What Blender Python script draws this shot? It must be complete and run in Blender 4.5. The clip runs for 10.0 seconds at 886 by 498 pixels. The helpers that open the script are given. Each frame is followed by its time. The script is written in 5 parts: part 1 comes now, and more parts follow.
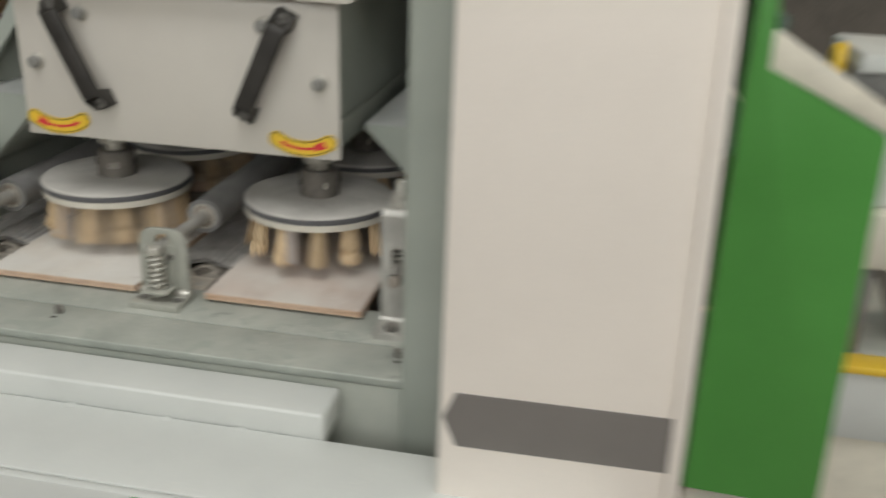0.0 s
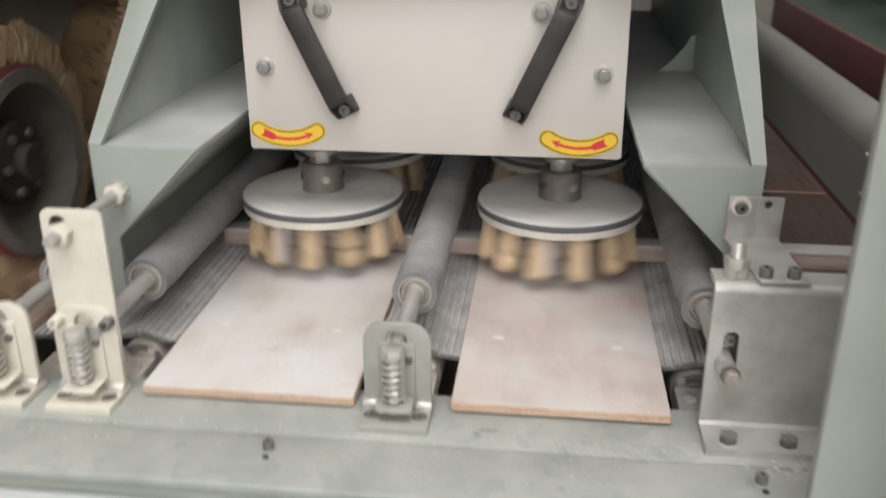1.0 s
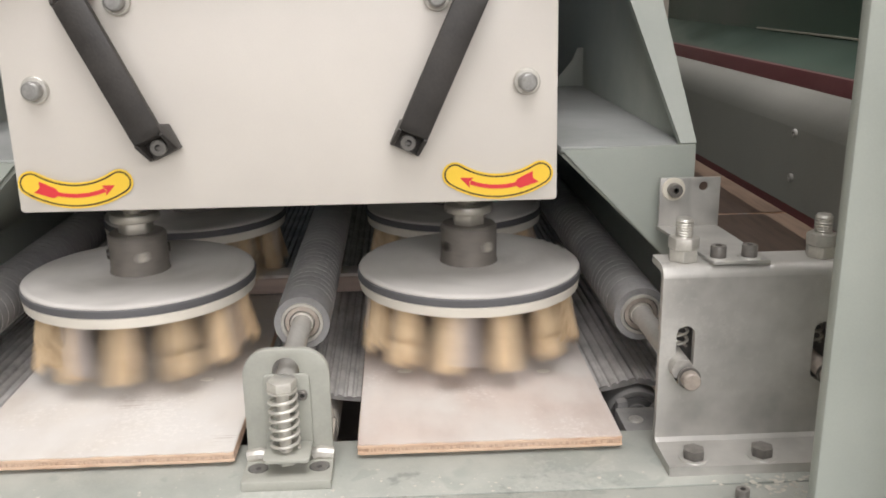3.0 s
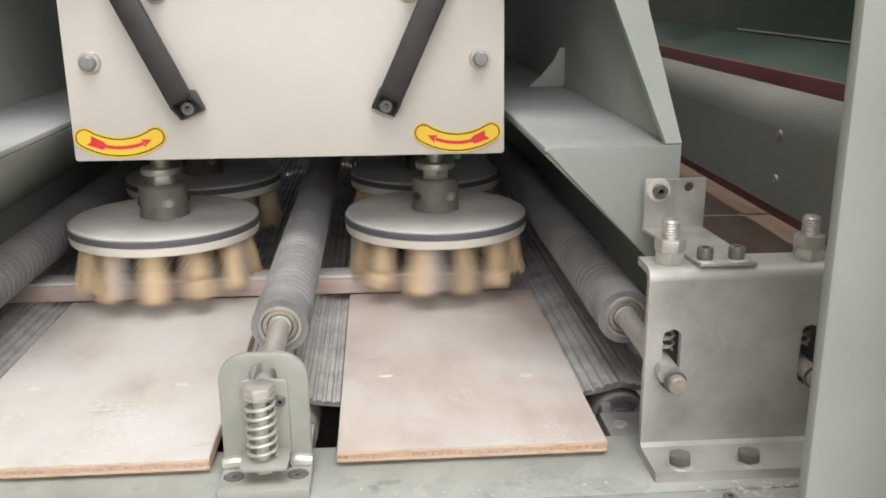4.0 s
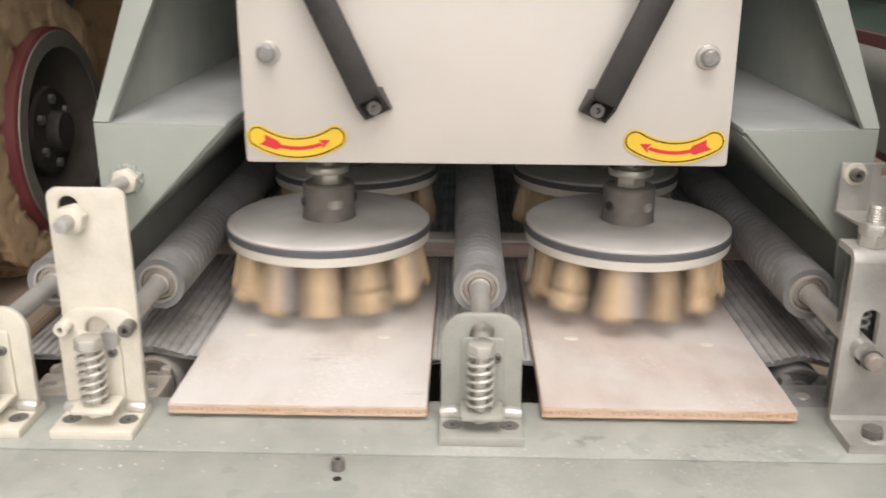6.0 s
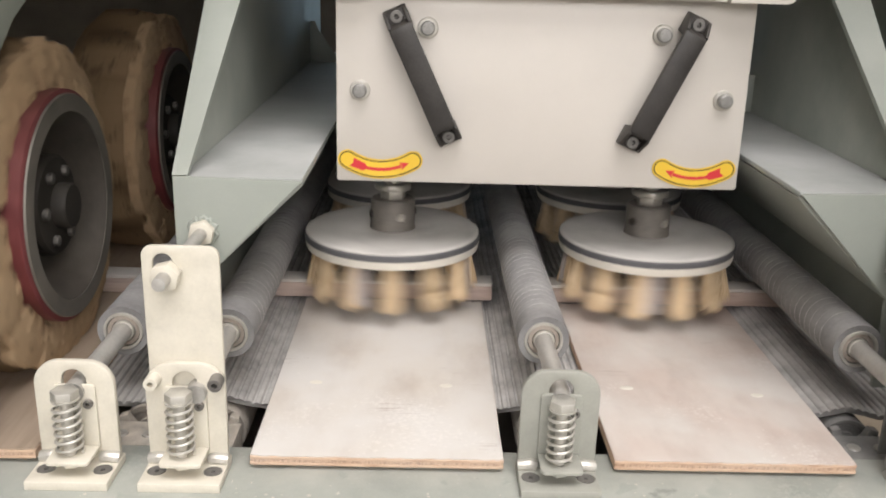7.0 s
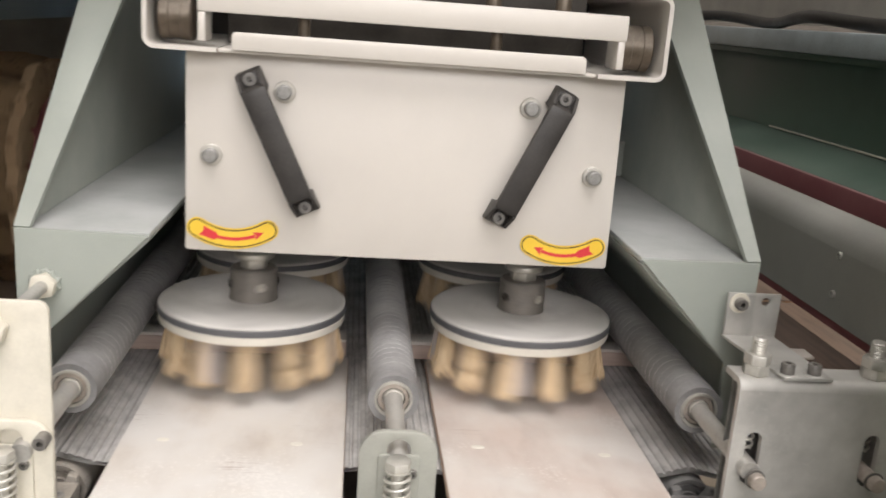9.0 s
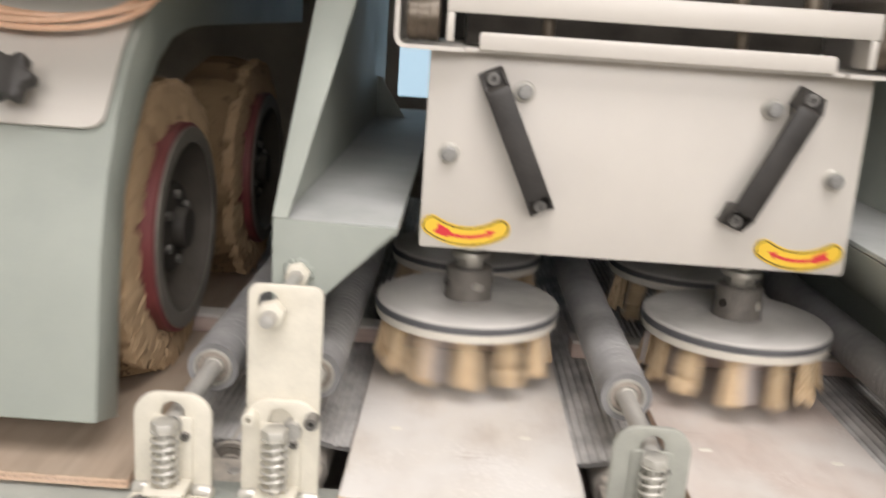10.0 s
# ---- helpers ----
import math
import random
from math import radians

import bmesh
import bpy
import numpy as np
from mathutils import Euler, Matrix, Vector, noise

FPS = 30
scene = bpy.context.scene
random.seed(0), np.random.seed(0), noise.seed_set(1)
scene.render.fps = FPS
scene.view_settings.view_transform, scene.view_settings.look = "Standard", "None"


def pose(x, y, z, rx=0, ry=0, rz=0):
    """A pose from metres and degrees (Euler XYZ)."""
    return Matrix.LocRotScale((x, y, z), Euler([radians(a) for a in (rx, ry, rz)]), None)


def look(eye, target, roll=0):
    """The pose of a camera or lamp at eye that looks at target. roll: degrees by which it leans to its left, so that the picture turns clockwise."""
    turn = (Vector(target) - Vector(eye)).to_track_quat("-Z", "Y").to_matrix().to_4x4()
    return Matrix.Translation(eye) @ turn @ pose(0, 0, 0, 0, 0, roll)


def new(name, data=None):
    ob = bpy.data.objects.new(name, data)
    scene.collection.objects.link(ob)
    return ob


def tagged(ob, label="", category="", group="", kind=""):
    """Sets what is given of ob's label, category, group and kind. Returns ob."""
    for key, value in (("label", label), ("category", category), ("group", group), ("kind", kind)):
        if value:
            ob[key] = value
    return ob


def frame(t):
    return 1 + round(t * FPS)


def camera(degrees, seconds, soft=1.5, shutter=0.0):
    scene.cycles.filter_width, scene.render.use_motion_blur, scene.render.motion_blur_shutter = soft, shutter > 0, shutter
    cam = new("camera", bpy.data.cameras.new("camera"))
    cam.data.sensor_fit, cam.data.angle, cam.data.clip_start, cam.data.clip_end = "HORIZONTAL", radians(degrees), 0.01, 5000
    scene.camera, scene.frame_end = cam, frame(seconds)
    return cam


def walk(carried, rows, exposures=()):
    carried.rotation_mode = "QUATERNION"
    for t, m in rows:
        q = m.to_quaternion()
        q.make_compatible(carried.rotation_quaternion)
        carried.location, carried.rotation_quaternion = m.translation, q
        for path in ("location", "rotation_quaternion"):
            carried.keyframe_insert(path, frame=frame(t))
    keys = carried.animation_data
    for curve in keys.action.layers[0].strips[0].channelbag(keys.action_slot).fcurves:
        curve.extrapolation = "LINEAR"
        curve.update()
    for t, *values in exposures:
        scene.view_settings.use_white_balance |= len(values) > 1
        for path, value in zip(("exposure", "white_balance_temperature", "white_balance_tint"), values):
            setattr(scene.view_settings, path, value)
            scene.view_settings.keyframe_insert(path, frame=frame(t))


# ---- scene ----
cam = camera(52.2, 10.0, soft=1.7, shutter=0.5)
PATH = [
    (0, (0.5628, -1.0089, 0.5264), (0.3969, -0.0966, 0.1521), 2.27),
    (0.3, (0.4384, -0.8825, 0.5310), (0.2161, -0.0041, 0.1078), -0.28),
    (0.5, (0.3606, -0.8321, 0.5133), (0.1348, 0.0512, 0.1025), -0.28),
    (1, (0.1354, -0.7615, 0.4951), (0.0293, 0.1567, 0.1135), -0.08),
    (1.5, (0.0280, -0.6824, 0.4722), (0.0582, 0.2750, 0.1851), -1.20),
    (2, (0.0616, -0.6484, 0.4090), (0.1118, 0.3099, 0.1277), -1.05),
    (3.5, (0.0967, -0.6449, 0.3620), (0.1373, 0.3138, 0.0807), -0.80),
    (4, (0.0930, -0.6300, 0.3595), (0.1605, 0.3277, 0.0796), -0.41),
    (4.5, (0.0862, -0.6299, 0.3549), (0.1276, 0.3256, 0.0628), -1.08),
    (5, (0.0804, -0.6507, 0.3582), (0.0884, 0.3015, 0.0527), -0.72),
    (5.5, (0.0495, -0.6677, 0.3660), (0.0172, 0.2777, 0.0416), -0.02),
    (7, (-0.1211, -0.6878, 0.4270), (-0.1001, 0.2634, 0.1191), 1.77),
    (7.5, (-0.1082, -0.6969, 0.4339), (-0.0772, 0.2586, 0.1406), 2.88),
    (8, (-0.0753, -0.6944, 0.4385), (0.0049, 0.2584, 0.1460), 3.86),
    (8.5, (-0.0410, -0.6927, 0.4415), (0.0727, 0.2623, 0.1676), 4.61),
    (9, (-0.0496, -0.6967, 0.4415), (0.0518, 0.2660, 0.1905), 4.30),
    (9.5, (-0.1163, -0.6939, 0.4355), (-0.0745, 0.2702, 0.1736), 4.48),
    (9.8, (-0.1518, -0.7026, 0.4313), (-0.1506, 0.2601, 0.1609), 4.43),
    (10, (-0.1870, -0.7059, 0.4208), (-0.1939, 0.2632, 0.1741), 3.95),
]
EXPOSURES = [(0, -0.84, 6400, 3), (0.5, -0.84, 6150, 6), (1.0, -0.22, 6250, 9.5), (1.5, 0.26, 6320, 10), (2.0, 0.2, 6380, 10.5), (3.5, -0.06, 6310, 9.5), (4.0, 0.0, 6290, 8.5), (4.5, 0.1, 6370, 10.5),
             (5.5, 0.02, 6560, 12), (7.0, -0.02, 6460, 10.5), (8.5, 0.02, 6430, 10.5), (10.0, 0.0, 6510, 11)]
walk(cam, [(t, look(eye, target, roll)) for t, eye, target, roll in PATH], EXPOSURES)

# ---- light: daylight through the hall's wide front opening, a skylight and a rear window ----
world = bpy.data.worlds.new("sky")
scene.world = world
world.use_nodes = True
sky = world.node_tree.nodes.new("ShaderNodeTexSky")
sky.sky_type, sky.sun_disc = "NISHITA", False
sky.sun_elevation, sky.sun_rotation = radians(22.7), radians(68)
world.node_tree.links.new(sky.outputs[0], world.node_tree.nodes["Background"].inputs[0])
world.node_tree.nodes["Background"].inputs[1].default_value = 0.1


def area_lamp(name, m, sx, sy, watts, color):
    d = bpy.data.lights.new(name, "AREA")
    d.shape, d.size, d.size_y, d.energy, d.color = "RECTANGLE", sx, sy, watts, color
    ob = new(name, d)
    ob.matrix_world = m
    return ob


area_lamp("gate_daylight", look((0.6, -5.9, 2.75), (0.1, 0, 0.5)), 6.0, 2.4, 310, (1.0, 0.943, 0.90))
area_lamp("skylight_daylight", look((0.4, -2.0, 4.4), (0.4, -1.9, 0)), 3.6, 3.0, 255, (1.0, 0.952, 0.92))
area_lamp("side_window_daylight", look((8.8, 1.2, 1.7), (0.6, 0.6, 0.1)), 4.0, 2.0, 260, (1.0, 0.93, 0.84))
area_lamp("window_daylight", look((0.0, 5.9, 2.0), (0, 0, 0.8)), 3.0, 1.6, 40, (0.8, 0.92, 1.0))

sun_data = bpy.data.lights.new("low_sun", "SUN")
sun_data.energy, sun_data.angle, sun_data.color = 4.0, radians(0.6), (1.0, 0.84, 0.68)
new("low_sun", sun_data).matrix_world = look((9.0, 3.76, 3.9), (0.6, 0.4, 0.12))

# ---- materials ----


def material(name, color, rough=0.5, metal=0.0, vary=0.15, scale=20.0, bump=0.1, fine=400.0, dust=0.0, dust_color=(0.62, 0.58, 0.52), coat=0.0, specks=0.0, shine=0.5, stains=0.0, patches=0.0):
    """Principled surface with stains at two scales, fine relief, and dust that lies on what faces up."""
    m = bpy.data.materials.new(name)
    m.use_nodes = True
    nt = m.node_tree
    n, l = nt.nodes, nt.links
    b = n["Principled BSDF"]
    b.inputs["Metallic"].default_value = metal
    b.inputs["Specular IOR Level"].default_value = shine
    if coat:
        b.inputs["Coat Weight"].default_value = coat
    tc = n.new("ShaderNodeTexCoord")
    big, small = n.new("ShaderNodeTexNoise"), n.new("ShaderNodeTexNoise")
    big.inputs["Scale"].default_value, big.inputs["Detail"].default_value, big.inputs["Roughness"].default_value = scale, 5.0, 0.62
    small.inputs["Scale"].default_value, small.inputs["Detail"].default_value = fine, 2.0
    for k in (big, small):
        l.new(tc.outputs["Object"], k.inputs["Vector"])
    add = n.new("ShaderNodeMath")
    add.operation = "MULTIPLY_ADD"
    l.new(small.outputs["Fac"], add.inputs[0])
    add.inputs[1].default_value = 0.35
    l.new(big.outputs["Fac"], add.inputs[2])
    ramp = n.new("ShaderNodeMapRange")
    ramp.inputs["From Min"].default_value, ramp.inputs["From Max"].default_value = 0.4, 0.95
    ramp.inputs["To Min"].default_value, ramp.inputs["To Max"].default_value = 1.0 - vary, 1.0 + vary * 0.6
    l.new(add.outputs[0], ramp.inputs["Value"])
    rgb = n.new("ShaderNodeRGB")
    rgb.outputs[0].default_value = (*color, 1)
    mul = n.new("ShaderNodeVectorMath")
    mul.operation = "SCALE"
    l.new(rgb.outputs[0], mul.inputs[0])
    l.new(ramp.outputs[0], mul.inputs["Scale"])
    out = mul.outputs[0]
    if dust:
        geo = n.new("ShaderNodeNewGeometry")
        sep = n.new("ShaderNodeSeparateXYZ")
        l.new(geo.outputs["Normal"], sep.inputs[0])
        up = n.new("ShaderNodeMapRange")
        up.inputs["From Min"].default_value, up.inputs["From Max"].default_value = -0.3, 1.0
        up.inputs["To Min"].default_value, up.inputs["To Max"].default_value = 0.25 * dust, dust
        l.new(sep.outputs["Z"], up.inputs["Value"])
        patch = n.new("ShaderNodeMath")
        patch.operation = "MULTIPLY"
        l.new(up.outputs[0], patch.inputs[0])
        pm = n.new("ShaderNodeMapRange")
        pm.inputs["From Min"].default_value, pm.inputs["From Max"].default_value = 0.3, 0.75
        pm.inputs["To Min"].default_value, pm.inputs["To Max"].default_value = 0.45, 1.25
        l.new(big.outputs["Fac"], pm.inputs["Value"])
        l.new(pm.outputs[0], patch.inputs[1])
        patch.use_clamp = True
        mix = n.new("ShaderNodeMix")
        mix.data_type = "RGBA"
        l.new(patch.outputs[0], mix.inputs["Factor"])
        l.new(out, mix.inputs["A"])
        mix.inputs["B"].default_value = (*dust_color, 1)
        out = mix.outputs["Result"]
        if metal:
            inv = n.new("ShaderNodeMath")
            inv.operation = "MULTIPLY_ADD"
            l.new(patch.outputs[0], inv.inputs[0])
            inv.inputs[1].default_value, inv.inputs[2].default_value = -metal, metal
            l.new(inv.outputs[0], b.inputs["Metallic"])
    if patches:
        out = wiped(nt, tc, out, color, patches)
    if stains:
        out = scratches(nt, tc, out, (34.0, 40.0, 1.0), tuple(0.5 * k for k in color), stains)
    if specks:
        out = speckle(nt, tc, out, specks)
    l.new(out, b.inputs["Base Color"])
    rr = n.new("ShaderNodeMapRange")
    rr.inputs["From Min"].default_value, rr.inputs["From Max"].default_value = 0.3, 0.8
    rr.inputs["To Min"].default_value, rr.inputs["To Max"].default_value = max(rough - 0.1, 0.05), min(rough + 0.15, 1.0)
    l.new(big.outputs["Fac"], rr.inputs["Value"])
    l.new(rr.outputs[0], b.inputs["Roughness"])
    if bump:
        bn = n.new("ShaderNodeBump")
        bn.inputs["Strength"].default_value, bn.inputs["Distance"].default_value = bump, 0.0008
        l.new(add.outputs[0], bn.inputs["Height"])
        l.new(bn.outputs[0], b.inputs["Normal"])
    return m


def wiped(nt, tc, color, bare, amount):
    """Spots where the dust has been rubbed off, with a firm uneven edge."""
    n, l = nt.nodes, nt.links
    spot = n.new("ShaderNodeTexNoise")
    spot.inputs["Scale"].default_value, spot.inputs["Detail"].default_value, spot.inputs["Distortion"].default_value = 24.0, 2.5, 0.6
    l.new(tc.outputs["Object"], spot.inputs["Vector"])
    cut = n.new("ShaderNodeMapRange")
    cut.inputs["From Min"].default_value, cut.inputs["From Max"].default_value = 0.60, 0.635
    cut.inputs["To Max"].default_value = amount
    l.new(spot.outputs["Fac"], cut.inputs["Value"])
    mix = n.new("ShaderNodeMix")
    mix.data_type = "RGBA"
    l.new(cut.outputs[0], mix.inputs["Factor"])
    l.new(color, mix.inputs["A"])
    mix.inputs["B"].default_value = (*bare, 1)
    return mix.outputs["Result"]


def speckle(nt, tc, color, amount, tint=(0.80, 0.78, 0.73)):
    """Small spilled crumbs and smears of sanding dust, gathered in loose patches."""
    n, l = nt.nodes, nt.links
    fine, where = n.new("ShaderNodeTexNoise"), n.new("ShaderNodeTexNoise")
    fine.inputs["Scale"].default_value, fine.inputs["Detail"].default_value, fine.inputs["Roughness"].default_value = 210.0, 4.0, 0.75
    where.inputs["Scale"].default_value, where.inputs["Detail"].default_value = 7.0, 3.0
    for k in (fine, where):
        l.new(tc.outputs["Object"], k.inputs["Vector"])
    add = n.new("ShaderNodeMath")
    l.new(fine.outputs["Fac"], add.inputs[0])
    l.new(where.outputs["Fac"], add.inputs[1])
    cut = n.new("ShaderNodeMapRange")
    cut.inputs["From Min"].default_value, cut.inputs["From Max"].default_value = 1.13, 1.22
    cut.inputs["To Max"].default_value = amount
    l.new(add.outputs[0], cut.inputs["Value"])
    mix = n.new("ShaderNodeMix")
    mix.data_type = "RGBA"
    l.new(cut.outputs[0], mix.inputs["Factor"])
    l.new(color, mix.inputs["A"])
    mix.inputs["B"].default_value = (*tint, 1)
    return mix.outputs["Result"]


def scratches(nt, tc, color, stretch, tint, amount=0.6):
    """Sparse short dark scratches and open grain drawn out along one axis."""
    n, l = nt.nodes, nt.links
    mp = n.new("ShaderNodeMapping")
    mp.inputs["Scale"].default_value = stretch
    l.new(tc.outputs["Object"], mp.inputs["Vector"])
    g, where = n.new("ShaderNodeTexNoise"), n.new("ShaderNodeTexNoise")
    g.inputs["Scale"].default_value, g.inputs["Detail"].default_value, g.inputs["Roughness"].default_value = 1.0, 4.0, 0.6
    where.inputs["Scale"].default_value, where.inputs["Detail"].default_value = 16.0, 2.0
    l.new(mp.outputs[0], g.inputs["Vector"])
    l.new(tc.outputs["Object"], where.inputs["Vector"])
    add = n.new("ShaderNodeMath")
    l.new(g.outputs["Fac"], add.inputs[0])
    l.new(where.outputs["Fac"], add.inputs[1])
    cut = n.new("ShaderNodeMapRange")
    cut.inputs["From Min"].default_value, cut.inputs["From Max"].default_value = 1.235, 1.34
    cut.inputs["To Max"].default_value = amount
    l.new(add.outputs[0], cut.inputs["Value"])
    mix = n.new("ShaderNodeMix")
    mix.data_type = "RGBA"
    l.new(cut.outputs[0], mix.inputs["Factor"])
    l.new(color, mix.inputs["A"])
    mix.inputs["B"].default_value = (*tint, 1)
    return mix.outputs["Result"]


def fibre_material(name, color, dark):
    """Fibres that run out from a cross axle, in the wheel's own turning coordinates."""
    m = bpy.data.materials.new(name)
    m.use_nodes = True
    nt = m.node_tree
    n, l = nt.nodes, nt.links
    b = n["Principled BSDF"]
    b.inputs["Roughness"].default_value = 0.9
    tc, sep, com = n.new("ShaderNodeTexCoord"), n.new("ShaderNodeSeparateXYZ"), n.new("ShaderNodeCombineXYZ")
    l.new(tc.outputs["Object"], sep.inputs[0])
    ang, rad = n.new("ShaderNodeMath"), n.new("ShaderNodeVectorMath")
    ang.operation, rad.operation = "ARCTAN2", "LENGTH"
    l.new(sep.outputs["Y"], ang.inputs[0])
    l.new(sep.outputs["Z"], ang.inputs[1])
    l.new(tc.outputs["Object"], rad.inputs[0])
    for src, k, dst in ((ang.outputs[0], 70.0, "X"), (rad.outputs["Value"], 14.0, "Y"), (sep.outputs["X"], 260.0, "Z")):
        mul = n.new("ShaderNodeMath")
        mul.operation = "MULTIPLY"
        l.new(src, mul.inputs[0])
        mul.inputs[1].default_value = k
        l.new(mul.outputs[0], com.inputs[dst])
    g, patch = n.new("ShaderNodeTexNoise"), n.new("ShaderNodeTexNoise")
    g.inputs["Scale"].default_value, g.inputs["Detail"].default_value = 1.0, 3.0
    patch.inputs["Scale"].default_value, patch.inputs["Detail"].default_value = 42.0, 3.0
    l.new(com.outputs[0], g.inputs["Vector"])
    l.new(tc.outputs["Object"], patch.inputs["Vector"])
    add = n.new("ShaderNodeMath")
    add.operation = "MULTIPLY_ADD"
    l.new(patch.outputs["Fac"], add.inputs[0])
    add.inputs[1].default_value = 1.3
    l.new(g.outputs["Fac"], add.inputs[2])
    ramp = n.new("ShaderNodeValToRGB")
    ramp.color_ramp.elements[0].position, ramp.color_ramp.elements[0].color = 0.90, (*dark, 1)
    ramp.color_ramp.elements[1].position, ramp.color_ramp.elements[1].color = 1.22, (*color, 1)
    l.new(add.outputs[0], ramp.inputs[0])
    l.new(ramp.outputs[0], b.inputs["Base Color"])
    bn = n.new("ShaderNodeBump")
    bn.inputs["Strength"].default_value, bn.inputs["Distance"].default_value = 0.5, 0.001
    l.new(g.outputs["Fac"], bn.inputs["Height"])
    l.new(bn.outputs[0], b.inputs["Normal"])
    return m


def wood_material(name, color, line, stretch, rough=0.6, dust=0.0, dust_color=(0.74, 0.66, 0.62), each=0.0):
    """Wood: grain drawn out along one axis, darker lines, and sanding dust in patches."""
    m = bpy.data.materials.new(name)
    m.use_nodes = True
    nt = m.node_tree
    n, l = nt.nodes, nt.links
    b = n["Principled BSDF"]
    tc, mp = n.new("ShaderNodeTexCoord"), n.new("ShaderNodeMapping")
    mp.inputs["Scale"].default_value = stretch
    l.new(tc.outputs["Object"], mp.inputs["Vector"])
    g = n.new("ShaderNodeTexNoise")
    g.inputs["Scale"].default_value, g.inputs["Detail"].default_value, g.inputs["Roughness"].default_value = 6.0, 6.0, 0.6
    l.new(mp.outputs[0], g.inputs["Vector"])
    ramp = n.new("ShaderNodeValToRGB")
    ramp.color_ramp.elements[0].position, ramp.color_ramp.elements[0].color = 0.33, (*line, 1)
    ramp.color_ramp.elements[1].position, ramp.color_ramp.elements[1].color = 0.56, (*color, 1)
    l.new(g.outputs["Fac"], ramp.inputs[0])
    d = n.new("ShaderNodeTexNoise")
    d.inputs["Scale"].default_value, d.inputs["Detail"].default_value = 9.0, 5.0
    l.new(tc.outputs["Object"], d.inputs["Vector"])
    dm = n.new("ShaderNodeMapRange")
    dm.inputs["From Min"].default_value, dm.inputs["From Max"].default_value = 0.3, 0.62
    dm.inputs["To Min"].default_value, dm.inputs["To Max"].default_value = 0.25 * dust, dust
    l.new(d.outputs["Fac"], dm.inputs["Value"])
    mix = n.new("ShaderNodeMix")
    mix.data_type = "RGBA"
    l.new(dm.outputs[0], mix.inputs["Factor"])
    l.new(ramp.outputs[0], mix.inputs["A"])
    mix.inputs["B"].default_value = (*dust_color, 1)
    face = mix.outputs["Result"]
    if dust > 0.5:
        face = scratches(nt, tc, face, (22.0, 330.0, 1.0), (0.34, 0.26, 0.22), 0.5)
        face = speckle(nt, tc, face, 0.28, (0.84, 0.80, 0.76))
    if each:
        info, span, tone = n.new("ShaderNodeObjectInfo"), n.new("ShaderNodeMapRange"), n.new("ShaderNodeVectorMath")
        span.inputs["To Min"].default_value, span.inputs["To Max"].default_value = 1.0 - each, 1.0 + 0.5 * each
        l.new(info.outputs["Random"], span.inputs["Value"])
        tone.operation = "SCALE"
        l.new(face, tone.inputs[0])
        l.new(span.outputs[0], tone.inputs["Scale"])
        face = tone.outputs[0]
    l.new(face, b.inputs["Base Color"])
    b.inputs["Roughness"].default_value = rough
    bn = n.new("ShaderNodeBump")
    bn.inputs["Strength"].default_value, bn.inputs["Distance"].default_value = 0.25, 0.0006
    l.new(g.outputs["Fac"], bn.inputs["Height"])
    l.new(bn.outputs[0], b.inputs["Normal"])
    return m


PAINT = material("grey_green_paint", (0.30, 0.335, 0.30), 0.45, vary=0.12, scale=14, bump=0.25, fine=500, dust=0.5)
SHELF = material("dusty_shelf_paint", (0.31, 0.335, 0.31), 0.6, vary=0.2, scale=7, bump=0.2, fine=500, dust=0.75, dust_color=(0.52, 0.52, 0.515))
RAIL_PAINT = material("dusty_rail_paint", (0.29, 0.32, 0.29), 0.5, vary=0.25, scale=11, bump=0.3, fine=500, dust=0.56, dust_color=(0.55, 0.545, 0.495), specks=0.12, stains=0.45, patches=0.4)
PAINT_CLEAN = material("grey_green_hood_paint", (0.32, 0.352, 0.315), 0.4, vary=0.08, scale=9, bump=0.2, fine=600, dust=0.18)
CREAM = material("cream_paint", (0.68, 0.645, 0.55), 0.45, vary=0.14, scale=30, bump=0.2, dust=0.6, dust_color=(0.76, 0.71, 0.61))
# cream paint darkened for the middle bracket, which stands in weaker light
DIM_CREAM = material("dimmed_cream_paint", (0.345, 0.35, 0.31), 0.42, vary=0.14, scale=30, bump=0.2, dust=0.35, dust_color=(0.53, 0.515, 0.46))
SPRING_STEEL = material("dull_spring_steel", (0.62, 0.60, 0.55), 0.42, metal=0.55, vary=0.2, scale=60)
WHITE = material("white_powder_coat", (0.615, 0.58, 0.53), 0.4, vary=0.05, scale=10, bump=0.12, fine=700, coat=0.08)
# grey-green paint with the beam's shadow put into its colour, less dust
SHADED_BEAM_PAINT = material("shaded_grey_green_paint", (0.265, 0.265, 0.24), 0.45, vary=0.15, scale=10, bump=0.2, dust=0.3, dust_color=(0.48, 0.46, 0.42))
COVER = material("white_guard_paint", (0.62, 0.635, 0.62), 0.42, vary=0.08, scale=6, bump=0.1, dust=0.3, dust_color=(0.70, 0.70, 0.67), specks=0.3)
GREEN = material("bright_green_paint", (0.075, 0.265, 0.05), 0.4, vary=0.12, scale=8, bump=0.1)
GREY_BAND = material("grey_stripe_film", (0.19, 0.175, 0.165), 0.5, vary=0.08, scale=20)
DARK_GREEN = material("dark_green_paint", (0.055, 0.105, 0.075), 0.4, vary=0.4, scale=6, bump=0.3, dust=0.16, dust_color=(0.40, 0.42, 0.39))
# bare steel, its blue tint painted in for reflected sky
SKY_TINT_STEEL = material("sky_tinted_steel", (0.47, 0.53, 0.55), 0.35, metal=0.45, vary=0.35, scale=9, bump=0.1, dust=0.3, dust_color=(0.52, 0.55, 0.56))
RED = material("dark_red_paint", (0.21, 0.045, 0.055), 0.5, vary=0.2, scale=12, dust=0.2)
